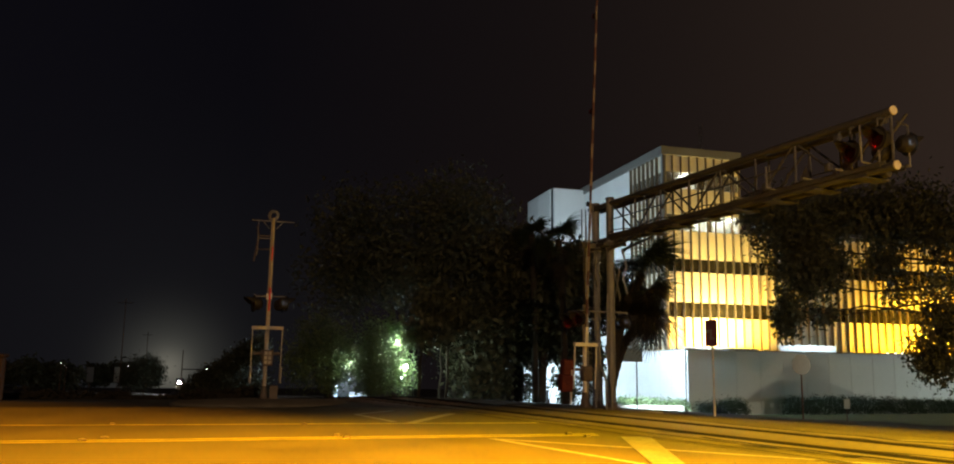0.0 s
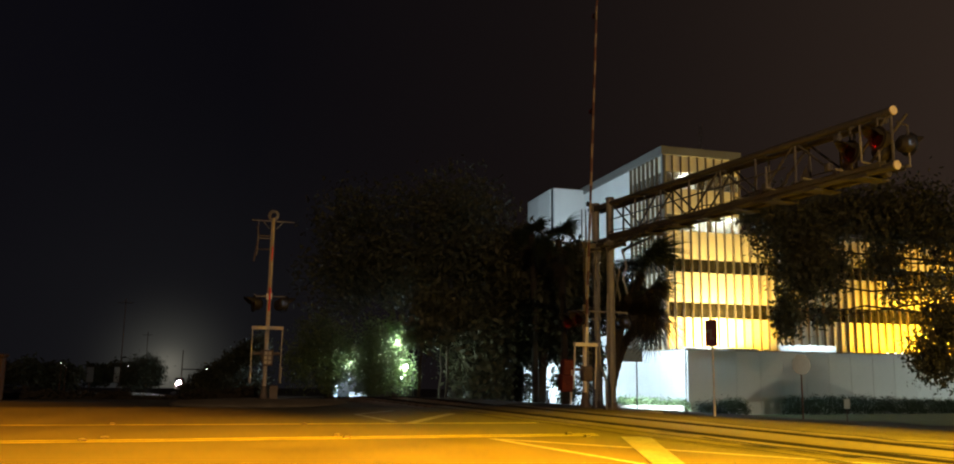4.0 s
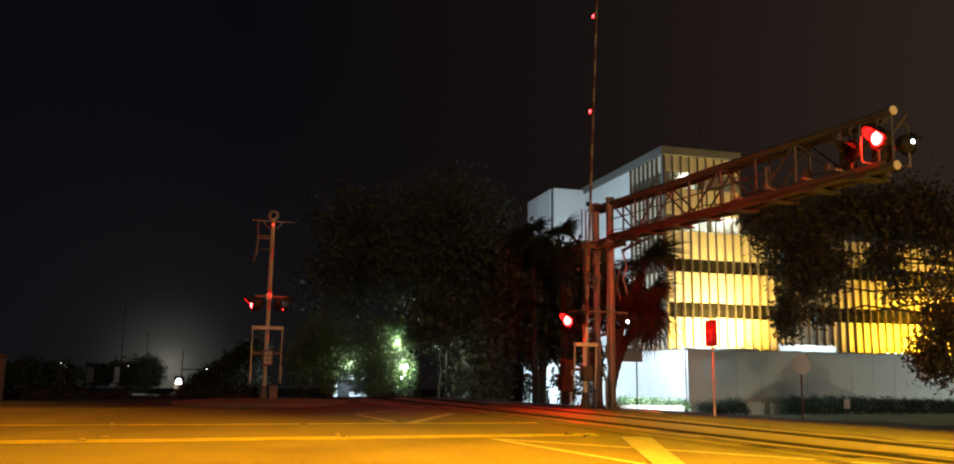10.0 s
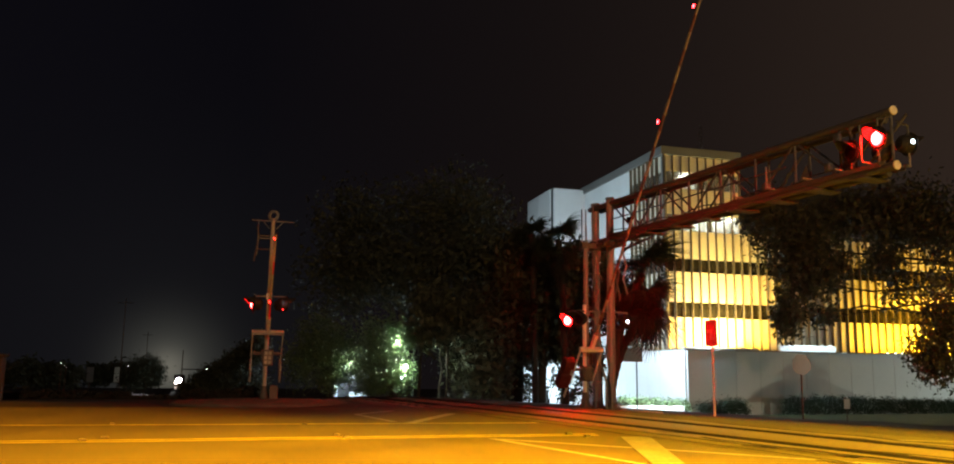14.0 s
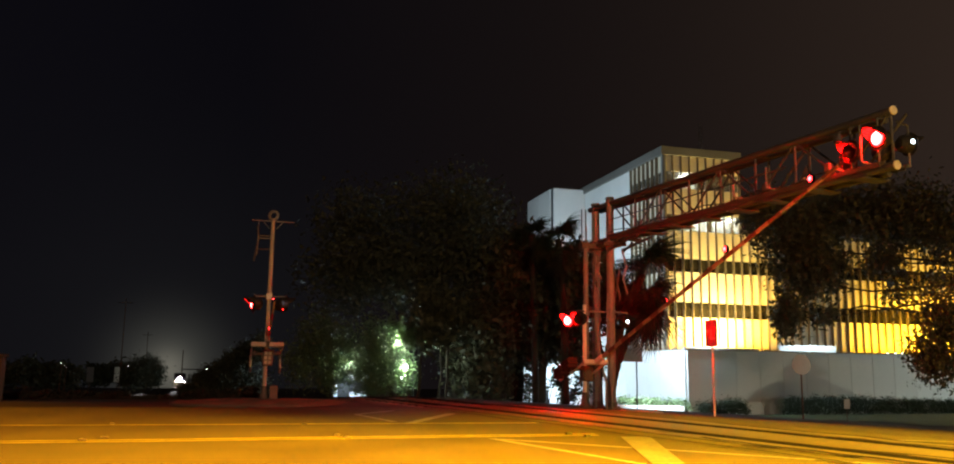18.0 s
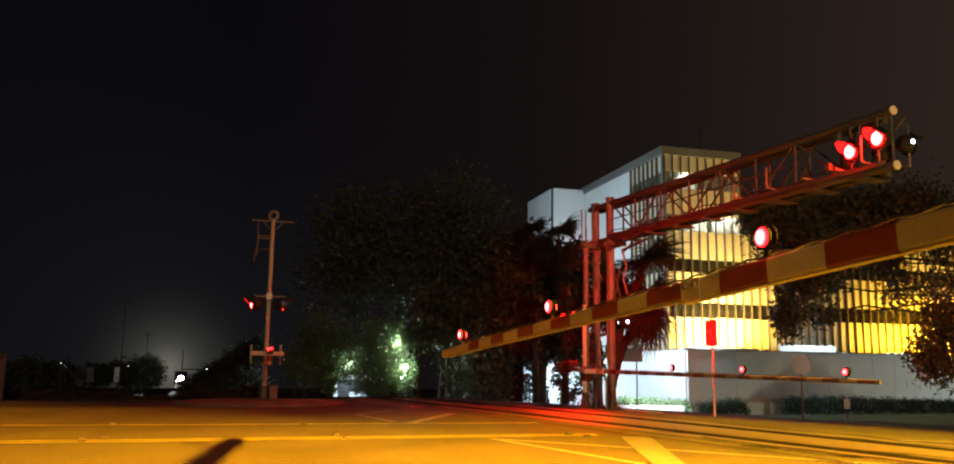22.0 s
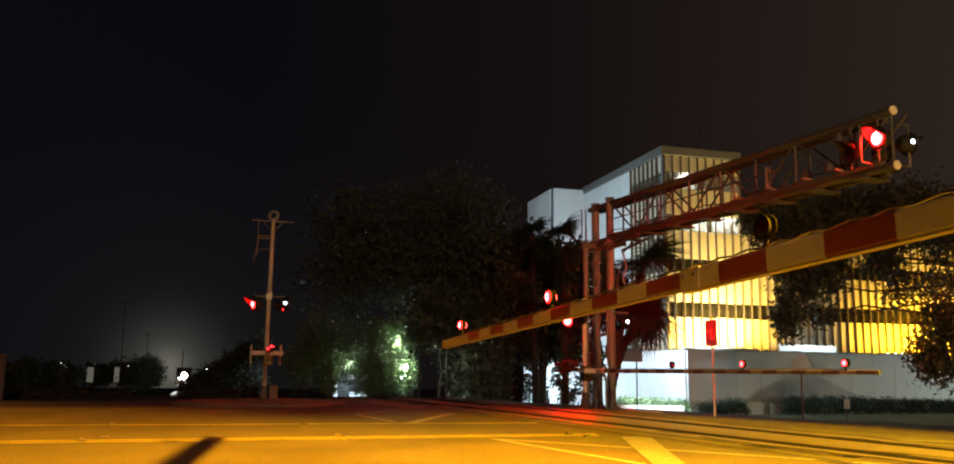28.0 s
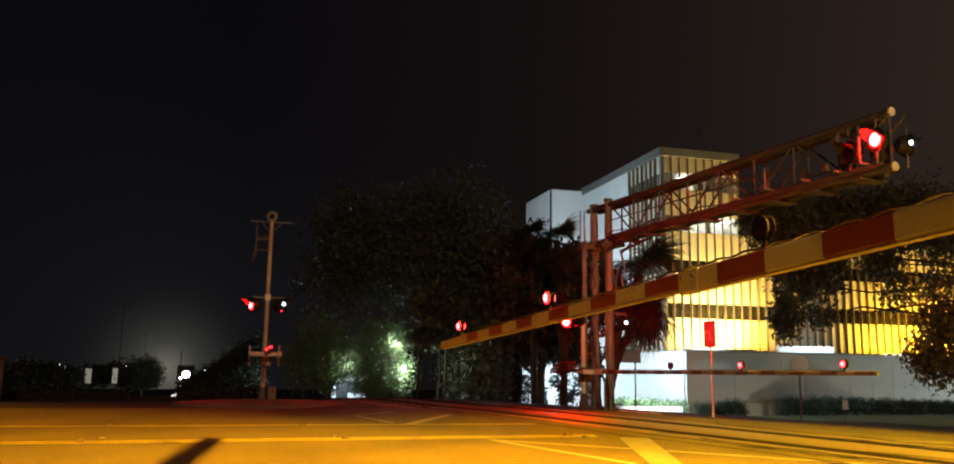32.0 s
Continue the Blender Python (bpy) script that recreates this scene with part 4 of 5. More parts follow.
for x in (1.2, 2.9, 4.6, 6.6, 17.6, 19.6, 22.0, 25.0, 28.0):
    part("uplight_case", box(B(), (0.36, 0.30, 0.16), (x, -2.75, 2.58), (25, 0, 0), 0.02), BLACK, bld, "small black uplight on the podium roof")
lamp("wall_floodlight", "AREA", on_building(-15, 4, 5.5), on_building(0, 8, 9), 2700, COOL, 0.6)
lamp("wall_floodlight", "POINT", on_building(-5.0, -3.7, 2.6), on_building(-0.6, 2.0, -0.2), 2100, COOL, 0.2)
lamp("bed_floodlight", "SPOT", (10.9, 47.4, 2.0), (10.6, 50.4, -1.2), 9000, COOL, 0.15, 74, 0.6)
lamp("park_light", "SPOT", (34.0, 16.0, 3.1), (22.95, 60.2, 0.5), 7600, (1.0, 1.0, 0.74), 0.06, 76, 0.3)
# unseen lights added over the podium edge to whiten its upstands
lamp("upstand_fill_light", "SPOT", on_building(1.4, -4.3, 4.3), on_building(1.4, -3.3, 2.6), 520, COOL, 0.1, 110, 0.9)
for x in (8.6, 11.0):
    lamp("upstand_fill_light", "SPOT", on_building(x, -3.95, 5.4), on_building(x, -3.3, 2.75), 2200, COOL, 0.1, 80, 0.9)
lamp("lawn_floodlight", "AREA", on_building(30, -16, 1.2), on_building(24, -4, 0.4), 920, (0.74, 0.96, 0.92), 0.5)

# ---------------------------------------------------------------- plants
def leaves(name, clumps, size, mat, seed, parent=None, droop=0.0):
    """A crown of small four-sided leaves: clumps are (centre, radii, count)."""
    rng = np.random.default_rng(seed)
    cs, fs = [], []
    for c, r, n in clumps:
        sub = max(3, n // 26)
        d = rng.normal(size=(sub, 3))
        d /= np.linalg.norm(d, axis=1)[:, None]
        hub = np.array(c) + d * (rng.random((sub, 1)) ** 0.45) * np.array(r)
        pick = rng.integers(0, sub, n)
        spread = min(r) * 0.20 + 0.05
        pos = hub[pick] + rng.normal(size=(n, 3)) * spread * np.array((1, 1, 1 + droop))
        a = rng.normal(size=(n, 3))
        a[:, 2] -= droop
        a /= np.linalg.norm(a, axis=1)[:, None]
        b = np.cross(a, rng.normal(size=(n, 3)))
        b /= np.linalg.norm(b, axis=1)[:, None] + 1e-9
        ln = size * (0.6 + 0.8 * rng.random((n, 1)))
        v = np.stack((pos - a * ln, pos + b * ln * 0.42, pos + a * ln, pos - b * ln * 0.42), 1)
        cs.append(v.reshape(-1, 3))
    v = np.concatenate(cs)
    n = len(v) // 4
    d = bpy.data.meshes.new(name)
    d.vertices.add(len(v))
    d.vertices.foreach_set("co", v.ravel())
    d.loops.add(4 * n)
    d.loops.foreach_set("vertex_index", np.arange(4 * n, dtype=np.int32))
    d.polygons.add(n)
    d.polygons.foreach_set("loop_start", np.arange(0, 4 * n, 4, dtype=np.int32))
    d.update(calc_edges=True)
    d.materials.append(mat)
    ob = new(name, d)
    ob.parent = parent
    return ob


def limb(bm, a, b, r0, r1, seed, kinks=4, crook=0.06):
    rng = random.Random(seed)
    a, b = Vector(a), Vector(b)
    pts = [a.lerp(b, k / kinks) + Vector((rng.uniform(-1, 1), rng.uniform(-1, 1), rng.uniform(-0.4, 0.4))) * (crook * (b - a).length if 0 < k < kinks else 0) for k in range(kinks + 1)]
    for k in range(kinks):
        rod(bm, pts[k], pts[k + 1], r0 + (r1 - r0) * k / kinks, r0 + (r1 - r0) * (k + 1) / kinks, 9)
        bmesh.ops.create_icosphere(bm, subdivisions=1, radius=(r0 + (r1 - r0) * (k + 1) / kinks) * 1.0, matrix=Matrix.Translation(pts[k + 1]))
    return pts[-1]


def tree(x, y, trunk_r, fork, clumps, size, mat, label, seed, droop=0.0, group=""):
    """Trunk to the fork height, a limb to every clump, a leafy crown."""
    z = land(x, y)
    t = thing("tree", pose(x, y, z), label, "tree", group)
    bm = B()
    limb(bm, (0, 0, -0.3), (0.1, 0.1, fork), trunk_r * 1.25, trunk_r * 0.8, seed, 5, 0.022)
    part("trunk", bm, BARK, t)
    rel = [((c[0] - x, c[1] - y, c[2] - z), r, n) for c, r, n in clumps]
    for k, (c, r, n) in enumerate(rel):
        bm = B()
        limb(bm, (0.1, 0.1, fork - 0.1), (c[0], c[1], c[2] - 0.2 * r[2]), trunk_r * 0.32, trunk_r * 0.06, seed + k, 5)
        part("limb", bm, BARK, t)
    leaves("crown", rel, size, mat, seed, t, droop)
    return t


def seen(x, y, depth):
    """A place at the given distance, x and y in a 1568 by 762 picture of the standing view."""
    m = aim()
    way = m.to_3x3() @ Vector(((x - 784) / 1358.0, (381 - y) / 1358.0, -1))
    return Vector(EYE) + way * (depth / way.y)


def lobe(x, y, depth, rx, ry, n, thick=1.0):
    p = seen(x, y, depth)
    k = depth / 1358.0
    return (tuple(p), (rx * k, max(rx, ry) * k * thick, ry * k), n)


# the spreading oak before the facade
tree(38.0, 44.0, 0.42, 7.0, [lobe(1300, 390, 39, 62, 62, 4940), lobe(1325, 455, 39, 46, 46, 2850), lobe(1292, 520, 38.5, 24, 40, 1330), lobe(1252, 352, 39, 38, 28, 1330),
                             lobe(1385, 355, 40, 80, 36, 4560), lobe(1470, 355, 40, 80, 44, 5320), lobe(1545, 375, 40, 60, 60, 2700), lobe(1450, 425, 40, 34, 34, 1330),
                             lobe(1478, 478, 39.5, 34, 26, 480), lobe(1545, 440, 40, 40, 34, 560), lobe(1350, 520, 39, 30, 16, 247), lobe(1378, 430, 39.5, 18, 50, 798)],
     0.13, LEAF, "broad live oak with drooping dark leaves", 11, 0.5)
tree(16.8, 27.8, 0.22, 1.6, [lobe(1548, 520, 27, 40, 52, 1700), lobe(1530, 590, 27, 34, 34, 1600), lobe(1568, 560, 27, 44, 70, 2200), lobe(1590, 480, 27, 40, 50, 300)],
     0.085, LEAF, "small leafy tree with low hanging branches", 12, 0.4)
# the dark stand of trees along the cutting
stand = "dark trees beside the railway"
tree(-4.6, 52.0, 0.30, 4.0, [lobe(600, 380, 51, 85, 85, 4400), lobe(560, 470, 51, 70, 60, 3000), lobe(650, 450, 52, 70, 60, 2800)], 0.17, LEAF, "tall dark broadleaf tree", 21, group=stand)
tree(-1.2, 50.0, 0.32, 4.4, [lobe(745, 360, 50, 85, 78, 5200), lobe(700, 450, 50, 70, 60, 3200), lobe(790, 460, 50, 76, 70, 4400), lobe(770, 560, 50, 60, 60, 3000)], 0.17, LEAF, "tall dark broadleaf tree", 22, group=stand)
tree(2.4, 47.0, 0.30, 4.0, [lobe(845, 430, 47, 66, 66, 4800), lobe(830, 530, 47, 66, 66, 4800), lobe(880, 470, 47, 50, 60, 3000), lobe(800, 610, 47, 60, 44, 2800), lobe(880, 560, 46, 40, 40, 1800)], 0.17, LEAF, "tall dark broadleaf tree", 23, group=stand)
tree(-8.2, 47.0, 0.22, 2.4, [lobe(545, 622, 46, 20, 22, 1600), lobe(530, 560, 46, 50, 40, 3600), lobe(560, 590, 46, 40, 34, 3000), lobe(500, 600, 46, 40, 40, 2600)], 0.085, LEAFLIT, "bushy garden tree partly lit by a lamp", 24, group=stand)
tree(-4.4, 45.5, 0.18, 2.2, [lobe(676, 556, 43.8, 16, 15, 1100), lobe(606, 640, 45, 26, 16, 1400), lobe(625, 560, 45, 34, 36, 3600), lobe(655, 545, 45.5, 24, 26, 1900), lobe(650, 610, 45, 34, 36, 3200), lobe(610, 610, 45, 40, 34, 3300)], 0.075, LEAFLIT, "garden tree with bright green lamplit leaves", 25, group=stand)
tree(-2.9, 43.0, 0.075, 3.6, [lobe(705, 520, 43, 40, 50, 1400)], 0.2, LEAF, "slim dark tree with a bare trunk", 26, group=stand)
tree(-1.5, 44.9, 0.07, 3.8, [lobe(735, 515, 44, 40, 44, 1300)], 0.2, LEAF, "slim dark tree with a bare trunk", 27, group=stand)
tree(-2.0, 47.5, 0.07, 3.5, [lobe(715, 540, 46, 40, 30, 900)], 0.2, LEAF, "slim dark tree with a bare trunk", 28, group=stand)
tree(3.6, 45.5, 0.24, 3.4, [lobe(912, 448, 45, 46, 40, 2200), lobe(935, 500, 45, 40, 60, 2200), lobe(885, 520, 45, 46, 50, 2000), lobe(945, 440, 45, 26, 50, 1200), lobe(930, 570, 45, 34, 36, 1300)], 0.2, LEAF, "dense dark evergreen tree", 29, group=stand)
tree(5.7, 38.5, 0.13, 2.2, [lobe(985, 480, 38, 20, 80, 1500), lobe(975, 590, 38, 18, 50, 900), lobe(1016, 520, 38, 12, 60, 600)], 0.15, LEAF, "dense dark tree behind the gantry", 30, group=stand)
# rounded bushes on the dark lot
tree(-30.5, 74.0, 0.2, 0.8, [lobe(236, 612, 74, 29, 25, 7000), lobe(220, 622, 74, 18, 14, 2000), lobe(250, 622, 74, 18, 14, 2000)], 0.11, LEAF, "round dark bush in silhouette", 31)
tree(-20.5, 62.0, 0.2, 0.8, [lobe(312 + 14 * k, 640 - 8.2 * k, 62 - 0.5 * k, 18, 13 + 1.6 * k, 1500) for k in range(9)] + [lobe(350, 640, 61, 40, 12, 1500), lobe(400, 630, 60, 50, 22, 2400)], 0.12, LEAF, "dark overgrown bank sloping along the track", 32)
tree(-52.0, 90.0, 0.25, 1.2, [lobe(40, 612, 90, 50, 22, 2600), lobe(80, 616, 90, 40, 18, 1900), lobe(110, 618, 90, 26, 18, 1000)], 0.28, LEAF, "low dark thicket behind the lot", 33)


# added to hold the early headlight off the frosted boards
tree(-60.0, 126.0, 0.3, 1.6, [lobe(165, 616, 126, 26, 16, 1500), lobe(200, 614, 126, 24, 17, 1500)], 0.4, LEAF, "low dark thicket added to screen the headlight", 34)


def frond_mesh(name, n, r, spread, mat, sag, wide):
    """A stalk carrying a fan of narrow folded blades that part towards their drooping tips."""
    bm = B()
    c = Vector((r * 0.42, 0, -sag * 0.06))
    rod(bm, (0, 0, 0), c, 0.016, 0.009, 5)
    for k in range(n):
        a = radians(-spread + 2 * spread * k / (n - 1))
        d = Vector((math.cos(a), math.sin(a), 0))
        ln = r * 0.66 * (0.70 + 0.30 * math.cos(a)) * (0.9 + 0.2 * ((k * 7) % 5) / 4)
        side = Vector((-d.y, d.x, 0)) * wide
        rows = []
        for f, w, drop in ((0.0, 0.35, 0.0), (0.45, 1.0, 0.10), (0.8, 0.55, 0.42)):
            q = c + d * ln * f + Vector((0, 0, -sag * drop))
            rows.append((bm.verts.new(q + side * w), bm.verts.new(q - Vector((0, 0, wide * 0.5 * w))), bm.verts.new(q - side * w)))
        tip = bm.verts.new(c + d * ln * (0.97 if k % 2 else 1.03) + Vector((0, 0, -sag * 0.75)))
        for p, q in zip(rows, rows[1:]):
            bm.faces.new((p[0], p[1], q[1], q[0]))
            bm.faces.new((p[1], p[2], q[2], q[1]))
        bm.faces.new((rows[-1][0], rows[-1][1], tip))
        bm.faces.new((rows[-1][1], rows[-1][2], tip))
    return mesh_of(name, bm, mat)


def palm(foot, crown, r, live, dead, skirt, label, seed):
    """A fan palm whose trunk leans from its foot (x, y) to the crown's centre."""
    z = land(*foot)
    p = thing("palm_tree", pose(*foot, z), label, "palm", "cabbage palms")
    top = Vector(crown) - Vector((*foot, z))
    bm = B()
    n = int(top.z / 0.35)
    for k in range(n):
        f, g = k / n, (k + 1.1) / n
        rod(bm, (top.x * f * f, top.y * f * f, top.z * f - 0.1), (top.x * g * g, top.y * g * g, top.z * g - 0.1), 0.15, 0.18, 10)
    part("trunk", bm, PALMBARK, p, "fibrous palm trunk")
    rng = random.Random(seed)
    green, dry = frond_mesh("frond", 19, r, 100, PALMLEAF, r * 0.5, 0.022), frond_mesh("dead_frond", 13, r * 0.9, 60, DRYFROND, r * 0.3, 0.02)
    for k in range(live):
        lift = -70 + 148 * ((k * 0.618) % 1.0)
        size = rng.uniform(0.72, 1.08)
        piece("frond", green, p, Matrix.Translation(top + Vector((0, 0, rng.uniform(-0.15, 0.15)))) @ pose(0, 0, 0, 0, 0, k * 137.5) @ pose(0, 0, 0, rng.uniform(-20, 20), lift, 0) @ Matrix.Scale(size, 4))
    for k in range(dead):
        down, size = skirt * rng.random(), rng.uniform(0.55, 1.05)
        piece("dead_frond", dry, p, Matrix.Translation(top + Vector((0, 0, -0.2 - down))) @ pose(0, 0, 0, 0, 0, k * 137.5 + rng.uniform(-20, 20)) @ pose(0, 0, 0, rng.uniform(-45, 45), rng.uniform(22, 84), 0) @ Matrix.Scale(size, 4))
    return p


def palm_at(x, y, depth, foot_x, r, live, dead, skirt, label, seed):
    p, q = seen(x, y, depth), seen(foot_x, 660, depth)
    return palm((q.x, q.y), p, r, live, dead, skirt, label, seed)


palm_at(918, 392, 40, 930, 1.5, 46, 16, 0.8, "tall cabbage palm in silhouette", 41)
palm_at(1054, 448, 32.5, 1002, 2.2, 58, 34, 1.0, "cabbage palm with a shaggy skirt of dead fronds", 42)
palm_at(1064, 496, 34.5, 1004, 1.75, 52, 16, 0.7, "shorter cabbage palm with drooping dead fronds", 44)
palm_at(874, 384, 44, 880, 1.2, 34, 10, 0.6, "tall cabbage palm in silhouette", 43)

# the park shelter that shades part of the podium
shelter = thing("park_shelter", pose(28.9, 38.1, land(28.9, 38.1), 0, 0, 15), "open square shelter with a two-tier hipped roof", "shelter")
for x in (-1.6, 1.6):
    for y in (-1.6, 1.6):
        part("post", box(B(), (0.14, 0.14, 2.7), (x, y, 1.25), bevel=0.01), SLEEPER, shelter)
for nm, r0, r1, z0, z1 in (("lower_roof", 2.25, 0.62, 2.45, 3.12), ("upper_roof", 1.12, 0.16, 3.22, 3.86)):
    bm = B()
    bmesh.ops.create_cone(bm, cap_ends=True, segments=4, radius1=r0 * 1.414, radius2=r1 * 1.414, depth=z1 - z0, matrix=pose(0, 0, (z0 + z1) / 2, 0, 0, 45))
    part(nm, bm, FASCIA, shelter)

# unseen park lamp; its cut-off shade is added to keep light off the oak
g = land(34.0, 16.0)
pl = thing("park_lamp", pose(34.0, 16.0, g), "slim dark lamp post with a flat shaded head", "lamp")
part("post", rod(B(), (0.25, -0.3, -0.2), (0.25, -0.3, 3.25 - g), 0.06, 0.05), BLACK, pl)
bm = lathe(B(), [(0.55, 3.10 - g), (0.57, 3.10 - g), (0.57, 3.26 - g), (0.0, 3.34 - g), (0.0, 3.30 - g), (0.55, 3.24 - g), (0.55, 3.10 - g)], None, 24)
part("shade", bm, BLACK, pl, "shallow black shade added to keep light off the oak")

# unseen lamp posts: one for the road lamp, one added around the fill light
for x, y, z, yaw, text in ((11.6, 3.4, 6.0, 106, "grey steel street lamp with a flat sodium head"), (6.0, -18.0, 9.0, 16, "tall lamp post added around the fill light behind the camera")):
    sl = thing("unseen_lamp_post", pose(x, y, 0, 0, 0, yaw), text, "lamp", "street lamps along the road")
    part("post", rod(B(), (0, -1.6, -0.3), (0, -1.6, z - 0.1), 0.085, 0.06, 14), GALV, sl)
    part("bracket_arm", tube(B(), [(0, -1.6, z - 0.15), (0, -1.1, z + 0.14), (0, -0.2, z + 0.20)], 0.035), GALV, sl)
    part("lamp_head", box(B(), (0.34, 0.75, 0.12), (0, 0.05, z + 0.21), bevel=0.04), GALV, sl, "flat cast lamp head")
    part("base", lathe(B(), [(0.0, 0.0), (0.22, 0.0), (0.22, 0.04), (0.11, 0.30), (0.0, 0.30)], pose(0, -1.6, 0), 14), IRON, sl)
# clipped hedges along the podium: two rounded shrubs, then flat-topped runs with gaps
for x0, x1, h, boxy, text in ((-0.4, 0.9, 1.10, False, "rounded dark shrub against the pale wall"), (1.0, 3.0, 1.25, False, "rounded dark shrub against the pale wall"),
                              (6.1, 12.9, 1.22, True, "long flat-topped clipped hedge along the pale wall"), (13.2, 15.3, 1.12, True, "short clipped hedge along the pale wall"),
                              (15.7, 18.2, 1.06, True, "short clipped hedge along the pale wall"), (18.5, 24.6, 1.0, True, "long flat-topped clipped hedge along the pale wall"), (25.0, 33.0, 1.0, True, "long flat-topped clipped hedge along the pale wall")):
    clumps = []
    n = max(2, round((x1 - x0) / 0.5))
    for k in range(n):
        u_ = x0 + (k + 0.5) * (x1 - x0) / n
        f = 1.0 if boxy else 1 - 0.45 * abs(2 * (k + 0.5) / n - 1) ** 2
        for dy, dz in ((-0.3, 0.30), (0.3, 0.30), (-0.3, 0.74), (0.3, 0.74)):
            w = on_building(u_, -5.35 + dy, 0)
            clumps.append(((w.x, w.y, land(w.x, w.y) + h * f * dz), (0.36, 0.36, h * f * 0.30), 300))
    tagged(leaves("hedge", clumps, 0.05, HEDGE, 51 + round(x0)), text, "hedge", "hedges along the podium")
clumps = []
for k in range(8):
    w = seen(1026 + 13.5 * k, 672, 50.0 + 0.3 * k)
    clumps.append(((w.x, w.y, land(w.x, w.y) + 0.66), (0.55, 0.6, 0.36), 900))
tagged(leaves("hedge", clumps, 0.065, LEAFLIT, 54), "low bright green hedge under a floodlight", "hedge")
w = seen(1066, 680, 49.2)
kb = part("kerb", box(B(), (4.2, 0.3, 0.70), bevel=0.03), KERB, None, place=pose(w.x, w.y, land(w.x, w.y) + 0.20, 0, 0, 4))
tagged(kb, "pale concrete kerb of the planting bed", "kerb", kind="structure")
# lawn before the podium
lawn = grid("lawn", steps((-1, 40, 1.0)), steps((-25.5, -3.9, 0.8)), lambda a, b: land(*on_building(a, b, 0).xy) + 0.03 + 0.03 * noise.noise((a, b, 1)),
            lambda a, b: tuple(on_building(a, b, 0).xy), GRASS)
tagged(lawn, "mown lawn sloping to the podium wall", "lawn", kind="structure")

# rough weeds along the far verge
clumps = []
for k in range(46):
    w = seen(-10 + 9.5 * k, 648, 33.5 + 1.5 * noise.noise((k * 0.7, 2, 0)))
    h = (0.26 + 0.16 * noise.noise((k * 0.9, 5, 0))) * (0.45 if 22 < k < 34 else 1.0)
    clumps.append(((w.x, w.y, land(w.x, w.y) - 0.10 + 0.6 * h), (0.34, 0.7, h), 260))
tagged(leaves("weeds", clumps, 0.09, WEED, 56, None, -0.8), "dry knee-high weeds along the verge", "weeds", kind="stuff")

# ---------------------------------------------------------------- behind the trees
# first light sits in the lamp; two more are added to brighten leaves
lamp("garden_foliage_light", "POINT", seen(654, 563, 45.0), (0, 0, 0), 430, (0.84, 1.0, 0.84), 0.12)
lamp("garden_foliage_light", "POINT", seen(664, 606, 44.9), (0, 0, 0), 480, (0.80, 1.0, 0.80), 0.12)
lamp("garden_foliage_light", "POINT", seen(576, 598, 45.3), (0, 0, 0), 70, (0.86, 1.0, 0.86), 0.15)
# first globe is the lamp; the other three stand for lamplit leaf patches
for x, y, r in ((653, 561, 0.13), (667, 602, 0.11), (681, 547, 0.10), (660, 620, 0.07)):
    p = seen(x, y, 46.0)
    h = p.z - land(p.x, p.y)
    gl = thing("garden_glow_globe", pose(p.x, p.y, land(p.x, p.y)), "white glowing globe on a post, for a lamp and leaf glints", "lamp", "garden lamps among the trees")
    part("post", rod(B(), (0, 0, -0.2), (0, 0, h - r * 0.9), 0.04), BLACK, gl)
    bm = B()
    bmesh.ops.create_icosphere(bm, subdivisions=2, radius=r, matrix=Matrix.Translation((0, 0, h)))
    part("globe", bm, LAMPGLOW, gl, "glowing white globe")


def low_house(x, y, yaw, w, d, h, label):
    z = land(x, y)
    o = thing("house", pose(x, y, z, 0, 0, yaw), label, "house")
    part("wall", box(B(), (w, d, h + 1), (0, 0, h / 2 - 0.5), bevel=0.02), WALLWHITE, o)
    bm = B()
    box(bm, (w + 0.6, d + 0.6, 0.2), (0, 0, h + 0.1), bevel=0.03)
    part("roof", bm, FASCIA, o)
    part("door", box(B(), (0.9, 0.08, 2.0), (-w * 0.2, -d / 2 - 0.02, 1.0)), BLACK, o)
    part("window", box(B(), (1.2, 0.06, 0.9), (w * 0.2, -d / 2 - 0.02, 1.5)), BLACK, o)
    return o


p = seen(572, 628, 66)
low_house(p.x, p.y + 1, 10, 2.6, 3, 2.2, "small white shed lit from its yard")
lamp("yard_light", "POINT", (p.x - 0.2, p.y - 2.2, land(p.x, p.y) + 2.6), (0, 0, 0), 1000, COOL, 0.1)
p = seen(905, 632, 72)
low_house(p.x, p.y + 2, 12, 5.4, 4, 4.4, "white annex wall seen through leaves")
lamp("yard_light", "POINT", (p.x, p.y - 3.0, land(p.x, p.y) + 2.5), (0, 0, 0), 900, COOL, 0.1)
p = seen(752, 652, 60)
low_house(p.x, p.y + 1, 10, 0.9, 1, 0.9, "small white utility hut")
lamp("yard_light", "POINT", (p.x, p.y - 1.2, p.z + 0.7), (0, 0, 0), 25, COOL, 0.05)
sh = "shrubs before the annex"
